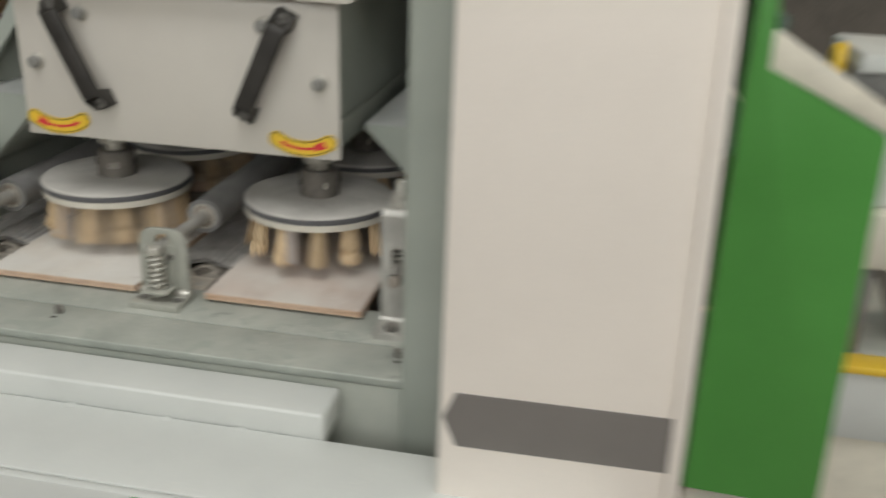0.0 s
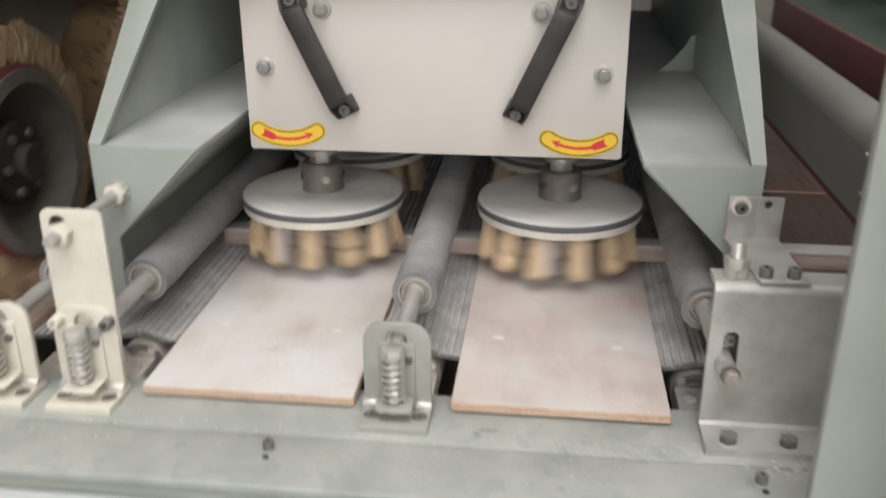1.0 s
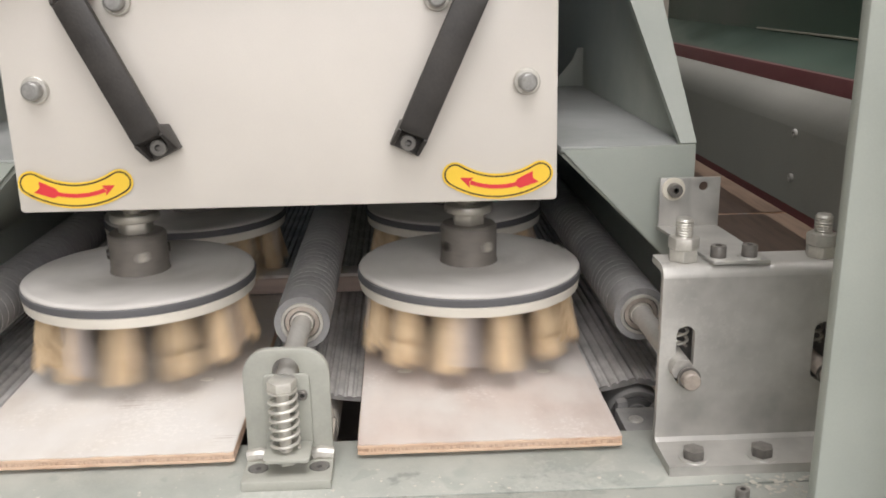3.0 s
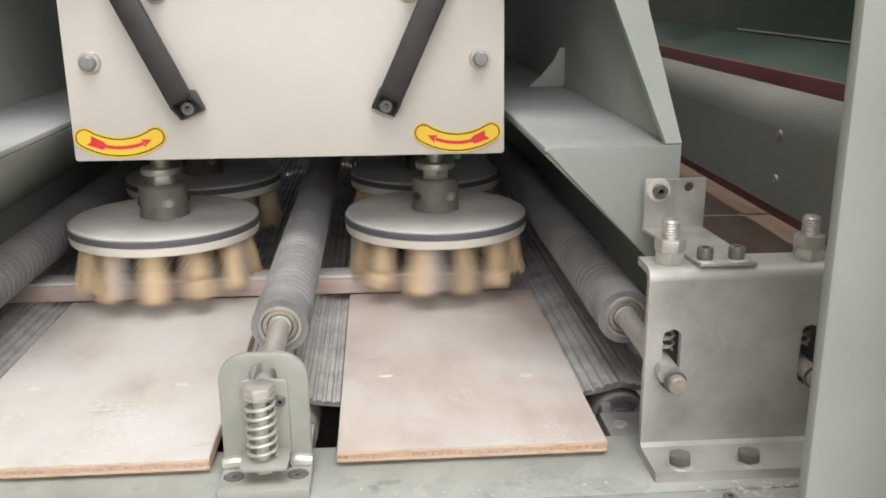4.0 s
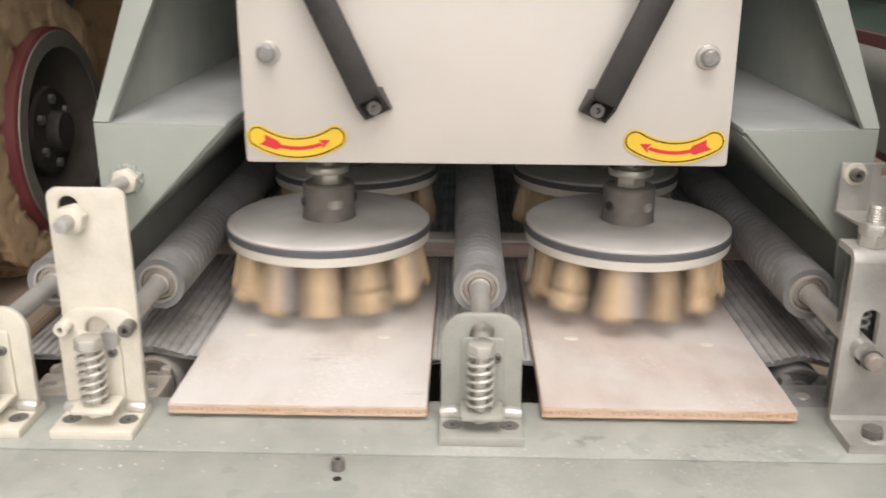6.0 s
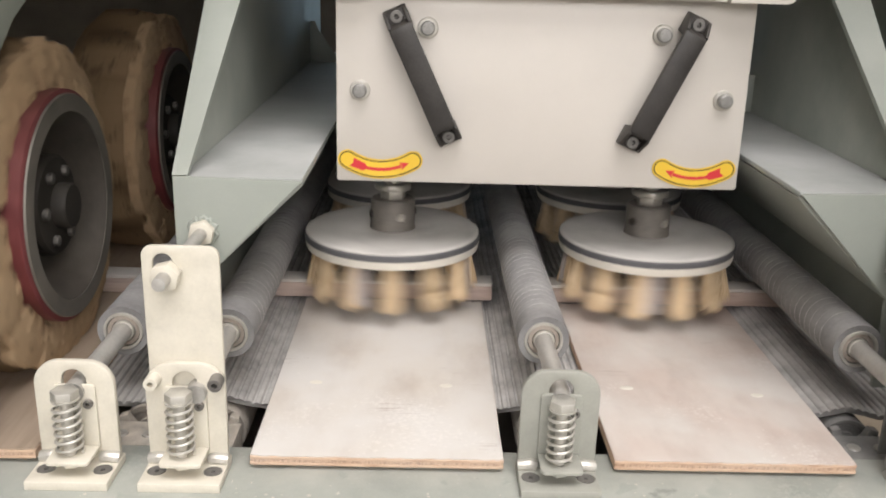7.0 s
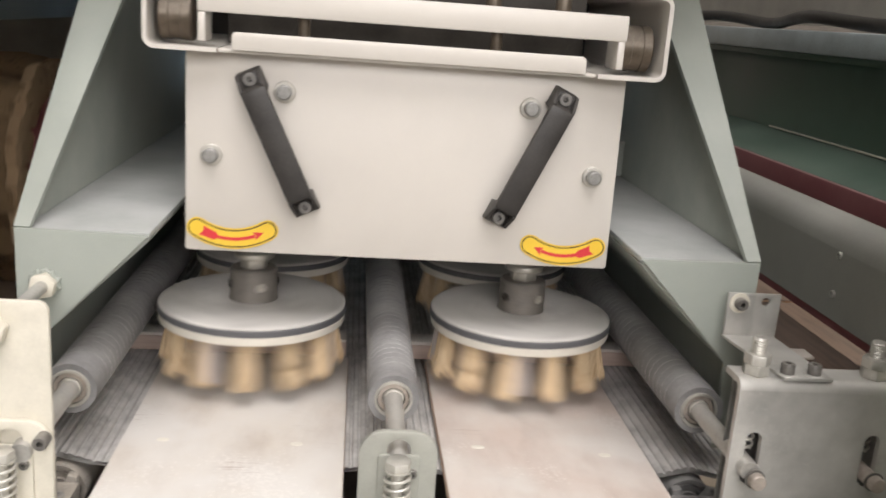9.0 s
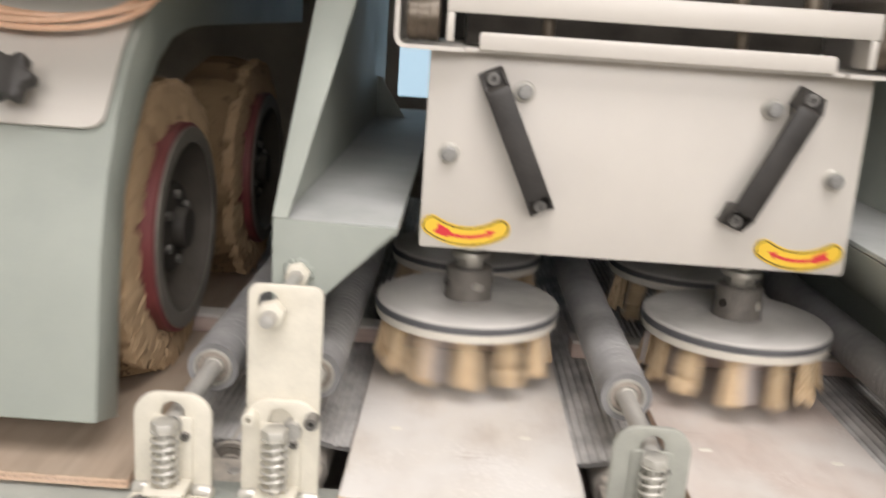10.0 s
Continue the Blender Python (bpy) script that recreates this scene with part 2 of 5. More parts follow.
STEEL = material("dull_zinc_steel", (0.50, 0.49, 0.465), 0.42, metal=0.6, vary=0.3, scale=16, bump=0.15, fine=300, dust=0.4)
GALV = material("dusty_galvanised_steel", (0.50, 0.49, 0.465), 0.40, metal=0.5, vary=0.5, scale=8, bump=0.08, fine=38, dust=0.5, dust_color=(0.62, 0.60, 0.55), specks=0.12, stains=0.35)
STEEL_BRIGHT = material("bright_steel", (0.60, 0.575, 0.52), 0.36, metal=0.75, vary=0.3, scale=60, bump=0.15, dust=0.25)
SHAFT_END = material("worn_brown_steel", (0.42, 0.36, 0.31), 0.5, metal=0.4, vary=0.3, scale=90, dust=0.3)
BOLT = material("black_oxide_bolt", (0.10, 0.095, 0.09), 0.45, metal=0.5, vary=0.3, scale=80, dust=0.4)
PLASTIC = material("black_plastic", (0.024, 0.021, 0.019), 0.5, vary=0.6, scale=26, bump=0.45, fine=420, dust=0.05)
RUBBER = material("grey_rubber", (0.19, 0.188, 0.190), 0.8, vary=0.45, scale=14, bump=0.4, fine=300, dust=0.62, dust_color=(0.49, 0.475, 0.465))
SPIRAL = material("dusty_groove", (0.41, 0.40, 0.39), 0.9, vary=0.6, scale=30)
BELT = material("ribbed_belt_rubber", (0.155, 0.146, 0.138), 0.75, vary=0.35, scale=25, bump=0.5, fine=260, dust=1.0, dust_color=(0.58, 0.565, 0.545))
DARK_STEEL = material("dark_dusty_steel", (0.15, 0.147, 0.147), 0.55, metal=0.3, vary=0.35, scale=30, dust=0.6, dust_color=(0.45, 0.44, 0.42))
DUSTY_BLOCK = material("dust_caked_steel", (0.28, 0.26, 0.235), 0.7, metal=0.1, vary=0.4, scale=45, bump=0.5, dust=0.85, dust_color=(0.62, 0.56, 0.48), specks=0.5)
DISH = material("dull_brown_steel", (0.07, 0.06, 0.05), 0.6, metal=0.2, vary=0.4, scale=35, dust=0.2, dust_color=(0.30, 0.26, 0.22))
RIM_STEEL = material("dusty_rim_steel", (0.17, 0.155, 0.135), 0.5, metal=0.3, vary=0.35, scale=40, dust=0.3, dust_color=(0.46, 0.42, 0.37))
WHEEL_RED = material("worn_red_ring_paint", (0.17, 0.03, 0.034), 0.5, vary=0.35, scale=30, dust=0.08)
ZINC = material("grey_zinc_screw", (0.33, 0.325, 0.31), 0.45, metal=0.45, vary=0.35, scale=110)
SCREW = material("dark_zinc_screw", (0.19, 0.182, 0.17), 0.5, metal=0.35, vary=0.3, scale=90)
GREEN_PLUG = material("teal_green_plastic", (0.06, 0.24, 0.15), 0.3, vary=0.1)
# dark hub colour, also put into recesses in place of their shade
NEAR_BLACK = material("near_black", (0.03, 0.026, 0.022), 0.6, vary=0.5, scale=30, dust=0.06, shine=0.25)
BLACK_IN = material("dusty_interior_steel", (0.36, 0.335, 0.295), 0.8, vary=0.3, scale=8, dust=0.3, dust_color=(0.42, 0.38, 0.33))
DISC_TOP = material("dusty_disc_face", (0.55, 0.525, 0.495), 1.0, vary=0.28, scale=26, bump=0.15, dust=0.7, dust_color=(0.66, 0.635, 0.60), shine=0.05)
HUB = material("dark_dusty_hub", (0.16, 0.145, 0.13), 0.6, metal=0.3, vary=0.4, scale=45, dust=0.4, dust_color=(0.42, 0.385, 0.34))
DOOR = material("white_door_paint", (0.89, 0.825, 0.765), 0.45, vary=0.05, scale=5, bump=0.1, specks=0.12, stains=0.06)
DISC_RIM = material("cream_disc_rim", (0.74, 0.70, 0.62), 0.5, vary=0.1, scale=30)
DISC_BAND = material("dark_rubber_band", (0.085, 0.085, 0.092), 0.65, vary=0.3, scale=40, dust=0.18, dust_color=(0.45, 0.44, 0.43))
SISAL = wood_material("tan_sisal_fibre", (0.68, 0.53, 0.345), (0.40, 0.27, 0.15), (90, 90, 5), 0.92, each=0.3)
ABRASIVE = material("grey_abrasive_cloth", (0.47, 0.415, 0.385), 0.9, vary=0.3, scale=50, bump=0.4)
BRISTLE = fibre_material("golden_wheel_fibre", (0.46, 0.325, 0.195), (0.15, 0.095, 0.05))
# wheel fibre darkened so that the gaps between tufts look shaded
GAP_SHADE_FIBRE = fibre_material("gap_shade_wheel_fibre", (0.27, 0.18, 0.10), (0.11, 0.07, 0.04))
PLY_TOP = wood_material("sanded_plywood_face", (0.60, 0.54, 0.47), (0.43, 0.36, 0.30), (3.0, 1.2, 1.0), 0.7, dust=0.9, dust_color=(0.67, 0.645, 0.615))
PLY_PINK = wood_material("reddish_plywood_face", (0.55, 0.43, 0.37), (0.40, 0.29, 0.24), (3.0, 1.2, 1.0), 0.7, dust=0.85, dust_color=(0.655, 0.625, 0.585))
PLY_EDGE = wood_material("plywood_edge", (0.60, 0.42, 0.29), (0.42, 0.25, 0.16), (9.0, 2.0, 40.0), 0.85, dust=0.4, dust_color=(0.66, 0.55, 0.45))
PLY_CORE = wood_material("plywood_inner_ply", (0.56, 0.38, 0.25), (0.30, 0.17, 0.10), (60.0, 3.0, 30.0), 0.85, dust=0.3)
CRUMB = material("pale_sanding_dust", (0.60, 0.575, 0.51), 0.95, vary=0.15, scale=60, shine=0.1)
# brown wood, darkened further for the shade beside the beam
SHADED_PLANK = wood_material("shaded_brown_plank", (0.13, 0.085, 0.062), (0.07, 0.045, 0.034), (20, 1.5, 10), 0.6, dust=0.3, dust_color=(0.24, 0.185, 0.155))
DUSTY_PLANK = wood_material("dusty_brown_board", (0.34, 0.255, 0.185), (0.25, 0.185, 0.13), (14, 1.2, 10), 0.75, dust=0.45, dust_color=(0.40, 0.335, 0.27))
PLANK_WOOD = wood_material("dusty_pink_wood", (0.46, 0.34, 0.28), (0.30, 0.2, 0.16), (2, 20, 20), 0.7, dust=0.35)
YELLOW = material("yellow_label", (0.82, 0.55, 0.055), 0.35, vary=0.05)
LABEL_RED = material("red_label_ink", (0.66, 0.045, 0.055), 0.35, vary=0.05)
LABEL_BLACK = material("black_label_line", (0.03, 0.025, 0.02), 0.4, vary=0.05)
CONCRETE = material("hall_concrete", (0.23, 0.205, 0.18), 0.8, vary=0.35, scale=3, bump=0.3, fine=60)
HALL = material("hall_wall_plaster", (0.55, 0.54, 0.51), 0.8, vary=0.15, scale=2)
HOSE = material("orange_clear_hose", (0.78, 0.50, 0.34), 0.25, vary=0.1, coat=0.3)
BROWN_ROLL = material("oily_brown_bearing", (0.10, 0.075, 0.05), 0.4, metal=0.5, vary=0.4, scale=50, dust=0.2)
WINDOW_GLOW = bpy.data.materials.new("pale_daylight_glass")
WINDOW_GLOW.use_nodes = True
WINDOW_GLOW.node_tree.nodes["Principled BSDF"].inputs["Base Color"].default_value = (0.6, 0.7, 0.75, 1)
WINDOW_GLOW.node_tree.nodes["Principled BSDF"].inputs["Emission Color"].default_value = (0.58, 0.80, 0.95, 1)
WINDOW_GLOW.node_tree.nodes["Principled BSDF"].inputs["Emission Strength"].default_value = 0.85

# ---- mesh helpers ----


def finish(bm, smooth=35):
    me = bpy.data.meshes.new("mesh")
    bmesh.ops.recalc_face_normals(bm, faces=bm.faces)
    for e in bm.edges:
        e.smooth = len(e.link_faces) == 2 and e.calc_face_angle(0) < radians(smooth)
    for f in bm.faces:
        f.smooth = True
    bm.to_mesh(me)
    bm.free()
    return me


def part(name, bm, mat, parent=None, label="", m=None):
    """Links a bmesh as one mesh object under a thing or a part."""
    me = finish(bm) if isinstance(bm, bmesh.types.BMesh) else bm
    if not me.materials:
        me.materials.append(mat)
    ob = new(name, me)
    if parent is not None:
        ob.parent = parent
    if m is not None:
        ob.matrix_basis = m
    if label:
        tagged(ob, label)
    return ob


def thing(name, label, category, m=None, group="", kind=""):
    ob = new(name)
    ob.empty_display_size = 0.02
    if m is not None:
        ob.matrix_basis = m
    return tagged(ob, label, category, group, kind)


def box(x0, x1, y0, y1, z0, z1, bev=0.0015, seg=2, bm=None):
    own = bmesh.new()
    r = bmesh.ops.create_cube(own, size=1.0)
    for v in r["verts"]:
        v.co = ((x0 + x1) / 2 + v.co.x * (x1 - x0), (y0 + y1) / 2 + v.co.y * (y1 - y0), (z0 + z1) / 2 + v.co.z * (z1 - z0))
    if bev:
        bmesh.ops.bevel(own, geom=own.edges[:], offset=bev, segments=seg, affect="EDGES", profile=0.5)
    return own if bm is None else merge(bm, own)


def merge(bm, other, m=None):
    if m is not None:
        other.transform(m)
    me = bpy.data.meshes.new("tmp")
    other.to_mesh(me)
    other.free()
    bm.from_mesh(me)
    bpy.data.meshes.remove(me)
    return bm


def prism(poly, depth, axis="y", start=0.0, bev=0.0, holes=()):
    """A flat outline, given as pairs, pulled out along an axis; holes are outlines cut through."""
    bm = bmesh.new()

    def at(p, d):
        return {"y": (p[0], d, p[1]), "x": (d, p[0], p[1]), "z": (p[0], p[1], d)}[axis]

    edges = []
    for loop in (poly, *holes):
        vs = [bm.verts.new(at(p, start)) for p in loop]
        edges += [bm.edges.new((vs[i], vs[(i + 1) % len(vs)])) for i in range(len(vs))]
    if holes:
        bmesh.ops.triangle_fill(bm, edges=edges, use_beauty=True)
    else:
        bm.faces.new([e.verts[0] for e in edges])
    faces = bm.faces[:]
    ext = bmesh.ops.extrude_face_region(bm, geom=faces)
    step = {"y": (0, depth, 0), "x": (depth, 0, 0), "z": (0, 0, depth)}[axis]
    bmesh.ops.translate(bm, verts=[g for g in ext["geom"] if isinstance(g, bmesh.types.BMVert)], vec=step)
    bmesh.ops.recalc_face_normals(bm, faces=bm.faces)
    if bev:
        sharp = [e for e in bm.edges if len(e.link_faces) == 2 and e.calc_face_angle(0) > radians(30)]
        bmesh.ops.bevel(bm, geom=sharp, offset=bev, segments=2, affect="EDGES", profile=0.5)
    return bm


def lathe(profile, n=40, axis="z", m=None):
    """Turns a profile of (radius, along) pairs round an axis."""
    bm = bmesh.new()
    rings = []
    for r, h in profile:
        if r < 1e-6:
            rings.append([bm.verts.new((0, 0, h))])
        else:
            rings.append([bm.verts.new((r * math.cos(2 * math.pi * k / n), r * math.sin(2 * math.pi * k / n), h)) for k in range(n)])
    for a, b in zip(rings, rings[1:]):
        for k in range(n):
            q = (k + 1) % n
            if len(a) == 1 and len(b) == 1:
                continue
            if len(a) == 1:
                bm.faces.new((a[0], b[k], b[q]))
            elif len(b) == 1:
                bm.faces.new((a[k], a[q], b[0]))
            else:
                bm.faces.new((a[k], a[q], b[q], b[k]))
    if axis == "y":
        bm.transform(Matrix.Rotation(radians(-90), 4, "X"))
    if axis == "x":
        bm.transform(Matrix.Rotation(radians(90), 4, "Y"))
    if m is not None:
        bm.transform(m)
    return bm


def tube(points, radius, n=10, closed=False):
    bm = bmesh.new()
    pts = [Vector(p) for p in points]
    rings = []
    for i, p in enumerate(pts):
        a, b = pts[max(i - 1, 0)], pts[min(i + 1, len(pts) - 1)]
        d = (b - a).normalized()
        u = d.orthogonal().normalized() if not rings else (last - d * last.dot(d)).normalized()
        last = u
        w = d.cross(u)
        rings.append([bm.verts.new(p + radius * (math.cos(2 * math.pi * k / n) * u + math.sin(2 * math.pi * k / n) * w)) for k in range(n)])
    for a, b in zip(rings, rings[1:]):
        for k in range(n):
            bm.faces.new((a[k], a[(k + 1) % n], b[(k + 1) % n], b[k]))
    bm.faces.new(rings[0])
    bm.faces.new(rings[-1])
    return bm


def rounded(x0, x1, z0, z1, r, corners="abcd", n=6):
    """Outline of a rectangle with round corners: a low left, b low right, c high right, d high left."""
    out = []
    for key, cx, cz, a0 in (("a", x0, z0, 180), ("b", x1, z0, 270), ("c", x1, z1, 0), ("d", x0, z1, 90)):
        if key in corners:
            ox, oz = (cx + r if cx == x0 else cx - r), (cz + r if cz == z0 else cz - r)
            out += [(ox + r * math.cos(radians(a0 + 90 * k / n)), oz + r * math.sin(radians(a0 + 90 * k / n))) for k in range(n + 1)]
        else:
            out.append((cx, cz))
    return out


def circle(cx, cz, r, n=20):
    return [(cx + r * math.cos(2 * math.pi * k / n), cz + r * math.sin(2 * math.pi * k / n)) for k in range(n)]


def slot(cx, z0, z1, r, n=8):
    return [(cx + r * math.cos(math.pi * k / n), z1 + r * math.sin(math.pi * k / n)) for k in range(n + 1)] + [
        (cx - r * math.cos(math.pi * k / n), z0 - r * math.sin(math.pi * k / n)) for k in range(n + 1)]


def hex_prism(r, h, bev=0.0006):
    bm = prism([(r * math.cos(radians(60 * k + 15)), r * math.sin(radians(60 * k + 15))) for k in range(6)], h, "z", 0, bev)
    return bm


def socket_head(r, h):
    """A cap screw standing along z, with its hexagon socket."""
    k = r * 0.42
    return lathe([(0, -h * 0.5), (k, -h * 0.5), (k, h), (r * 0.9, h), (r, h * 0.9), (r, 0), (0, 0)], 18)


def screw_thread(r, z0, z1, pitch):
    prof, z = [(0, z0)], z0
    while z < z1 - pitch:
        prof += [(r * 0.86, z), (r, z + pitch * 0.5)]
        z += pitch
    return lathe(prof + [(r * 0.86, z), (r * 0.8, z1), (0, z1)], 16)


FRONT = Matrix.Rotation(radians(90), 4, "X")


def at(x, y, z, m=None):
    t = Matrix.Translation((x, y, z))
    return t if m is None else t @ m


# ---- setting: hall ----


def setting(name, bm, mat, label, category="structure"):
    return tagged(part(name, bm, mat), label, category, kind="structure")


setting("ground", box(-9, 9, -7, 7, -1.0, -0.85, 0), CONCRETE, "dusty brown concrete floor of the workshop", "floor")
setting("ceiling", prism([(-9, -7), (9, -7), (9, 7), (-9, 7)], 0.15, "z", 4.6, 0, [[(-1.6, -3.7), (2.4, -3.7), (2.4, -0.4), (-1.6, -0.4)]]), HALL, "plain workshop ceiling with a skylight", "ceiling")
setting("wall_front", prism([(-9, -0.85), (9, -0.85), (9, 4.6), (-9, 4.6)], 0.2, "y", -6.4, 0, [[(-2.6, 1.6), (3.8, 1.6), (3.8, 4.1), (-2.6, 4.1)]]), HALL, "plain plastered workshop wall with a wide high opening", "wall")
setting("wall_back", prism([(-9, -0.85), (9, -0.85), (9, 4.6), (-9, 4.6)], 0.2, "y", 6.4, 0, [[(-1.6, 1.1), (1.6, 1.1), (1.6, 2.9), (-1.6, 2.9)]]), CONCRETE, "plain plastered workshop wall with a window opening", "wall")
setting("wall_left", box(-9.2, -9, -6.4, 6.6, -0.85, 4.6, 0), HALL, "plain plastered workshop side wall", "wall")
# out of view; the second opening is sized to keep sun off the guard
setting("wall_right", prism([(-6.2, -0.85), (6.4, -0.85), (6.4, 4.6), (-6.2, 4.6)], 0.2, "x", 9.0, 0, [[(-1.0, 0.6), (3.2, 0.6), (3.2, 2.8), (-1.0, 2.8)], [(3.62, 0.6), (4.9, 0.6), (4.9, 4.4), (3.62, 4.4)]]), CONCRETE, "brownish unseen side wall with two openings, one cut to shape the sunlight", "wall")

# ---- machine frame ----


def frame_rail():
    t = thing("frame_rail", "dusty grey-green painted steel frame rail in front of the conveyor", "machine frame")
    part("rail_top", box(-0.95, 0.62, -0.12, -0.0405, -0.02, -0.0083, 0.0022, 3), RAIL_PAINT, t)
    part("rail_strip", box(-0.95, 0.62, -0.040, 0.05, -0.02, -0.008, 0.0008, 2), RAIL_PAINT, t)
    part("rail_front", box(-0.95, 0.62, -0.118, -0.106, -0.30, -0.0205, 0.002), PAINT, t)
    part("rail_back", box(-0.95, 0.62, 0.040, 0.048, -0.16, -0.0205, 0.002), PAINT, t)
    for x, y in ((-0.1125, -0.0625), (0.342, -0.0635)):
        part("cap_screw", socket_head(0.0052, 0.009), BOLT, t, "black socket cap screw", at(x, y, -0.008))
        part("screw_hole", lathe([(0, 0.0004), (0.003, 0.0004), (0.0034, 0)], 14), LABEL_BLACK, t, "dark drilled hole", at(x + 0.001, y - 0.014, -0.0079))
    return t


frame_rail()


def dust_crumbs():
    """Loose crumbs and small heaps of sanding dust on the rail, thickest round the bracket feet and along the board ends."""
    rnd = random.Random(21)
    bm = bmesh.new()

    def crumb(x, y, z, r, h):
        n = rnd.randint(5, 8)
        ring = [bm.verts.new((x + r * rnd.uniform(0.6, 1.3) * math.cos(2 * math.pi * k / n) * 1.3, y + r * rnd.uniform(0.6, 1.3) * math.sin(2 * math.pi * k / n), z)) for k in range(n)]
        top = bm.verts.new((x + rnd.uniform(-0.3, 0.3) * r, y + rnd.uniform(-0.3, 0.3) * r, z + h))
        for k in range(n):
            bm.faces.new((ring[k], ring[(k + 1) % n], top))

    spots = [(-0.42, 0.06, 0.020), (-0.29, 0.05, 0.02), (0.06, 0.05, 0.02), (0.10, 0.04, 0.018), (0.16, 0.05, 0.02), (0.39, 0.05, 0.008), (-0.19, 0.06, 0.02), (0.0, 0.25, 0.03)]
    for _ in range(240):
        cx, sx, sy = rnd.choice(spots)
        x, y = rnd.gauss(cx, sx), rnd.gauss(-0.042, sy)
        if -0.95 < x < 0.60 and -0.112 < y < 0.006:
            r = 0.0005 + 0.0013 * rnd.random() ** 3
            crumb(x, y, -0.0079, r, r * rnd.uniform(0.3, 0.7))
    for _ in range(60):
        crumb(rnd.uniform(0.352, 0.42), rnd.gauss(-0.044, 0.008), -0.0079, 0.0008 + 0.0014 * rnd.random(), 0.0007)
    tagged(part("dust_crumbs", bm, CRUMB), "pale crumbs of sanding dust on the frame rail", "sawdust", kind="stuff")


dust_crumbs()


def column():
    t = thing("frame_column", "grey-green painted steel machine column", "machine frame")
    part("column_front", box(0.361, 0.56, -0.133, -0.121, -0.85, 1.2, 0.003), PAINT_CLEAN, t)
    return t


column()


def machine_shell():
    """Plain plates that close the machine behind the brushes, and unseen roof plates added to shade the inside."""
    t = thing("machine_housing", "dark grey-green sheet housing behind the brush heads, with unseen added roof plates", "machine housing")
    # both roof plates are out of view, added to block light from above
    part("shade_roof", box(-1.57, 0.43, 0.22, 1.59, 0.68, 0.70, 0.002), PAINT, t)
    # lower plate added to shade the second brush wheel
    part("shade_roof", box(-1.57, -0.366, 0.02, 1.59, 0.472, 0.480, 0.001), PAINT, t)
    part("back_panel", prism([(-1.6, -0.85), (0.80, -0.85), (0.80, 1.149), (-1.6, 1.149)], 0.02, "y", 1.6, 0, [[(-0.345, 0.224), (-0.215, 0.224), (-0.215, 0.60), (-0.345, 0.60)]]), BLACK_IN, t)
    part("end_panel", box(-1.6, -1.58, 0.1, 1.599, -0.85, 1.149, 0), BLACK_IN, t)
    part("end_panel", box(0.78, 0.80, 0.15, 1.599, 0.47, 1.149, 0), BLACK_IN, t)
    part("end_panel", box(0.78, 0.80, 0.15, 1.599, -0.85, -0.06, 0), BLACK_IN, t)
    part("bed_panel", box(-1.57, 0.779, 0.06, 1.59, -0.17, -0.16, 0), BLACK_IN, t)
    return t


machine_shell()
tagged(part("window_1", box(-0.345, -0.215, 1.606, 1.612, 0.224, 0.60, 0), WINDOW_GLOW), "pane with pale blue daylight in the rear housing", "window", kind="structure")

# ---- conveyor ----
STATIONS = (-0.650, -0.322, 0.003, 0.312)


def hump(x):
    return max(0.010 * math.exp(-(((x - s) / 0.026) ** 2)) for s in (*STATIONS, 0.64))


def conveyor_belt():
    t = thing("conveyor_belt", "dark grey ribbed rubber conveyor belt, dusty", "conveyor belt")
    for x0, x1 in ((-0.70, -0.322), (-0.322, 0.003), (0.003, 0.312), (0.312, 0.70)):
        prof, x = [], x0
        while x < x1 - 0.0068:
            for dx, dz in ((0, -0.0024), (0.0008, -0.0007), (0.0016, 0), (0.0050, 0), (0.0058, -0.0007), (0.0066, -0.0024)):
                prof.append((x + dx, -0.0052 + dz + hump(x + dx)))
            x += 0.0086
        poly = prof + [(x1, -0.011 + hump(x1)), *[(x1 - (x1 - x0) * k / 12, -0.011 + hump(x1 - (x1 - x0) * k / 12)) for k in range(1, 12)], (x0, -0.011 + hump(x0))]
        bm = bmesh.new()
        a = [bm.verts.new((px, 0.129, pz)) for px, pz in poly]
        b = [bm.verts.new((px, 1.45, pz)) for px, pz in poly]
        for k in range(len(poly)):
            q = (k + 1) % len(poly)
            bm.faces.new((a[k], a[q], b[q], b[k]))
        bmesh.ops.triangulate(bm, faces=[bm.faces.new(a), bm.faces.new(b)])
        part("belt_strand", bm, BELT, t)
    return t


conveyor_belt()


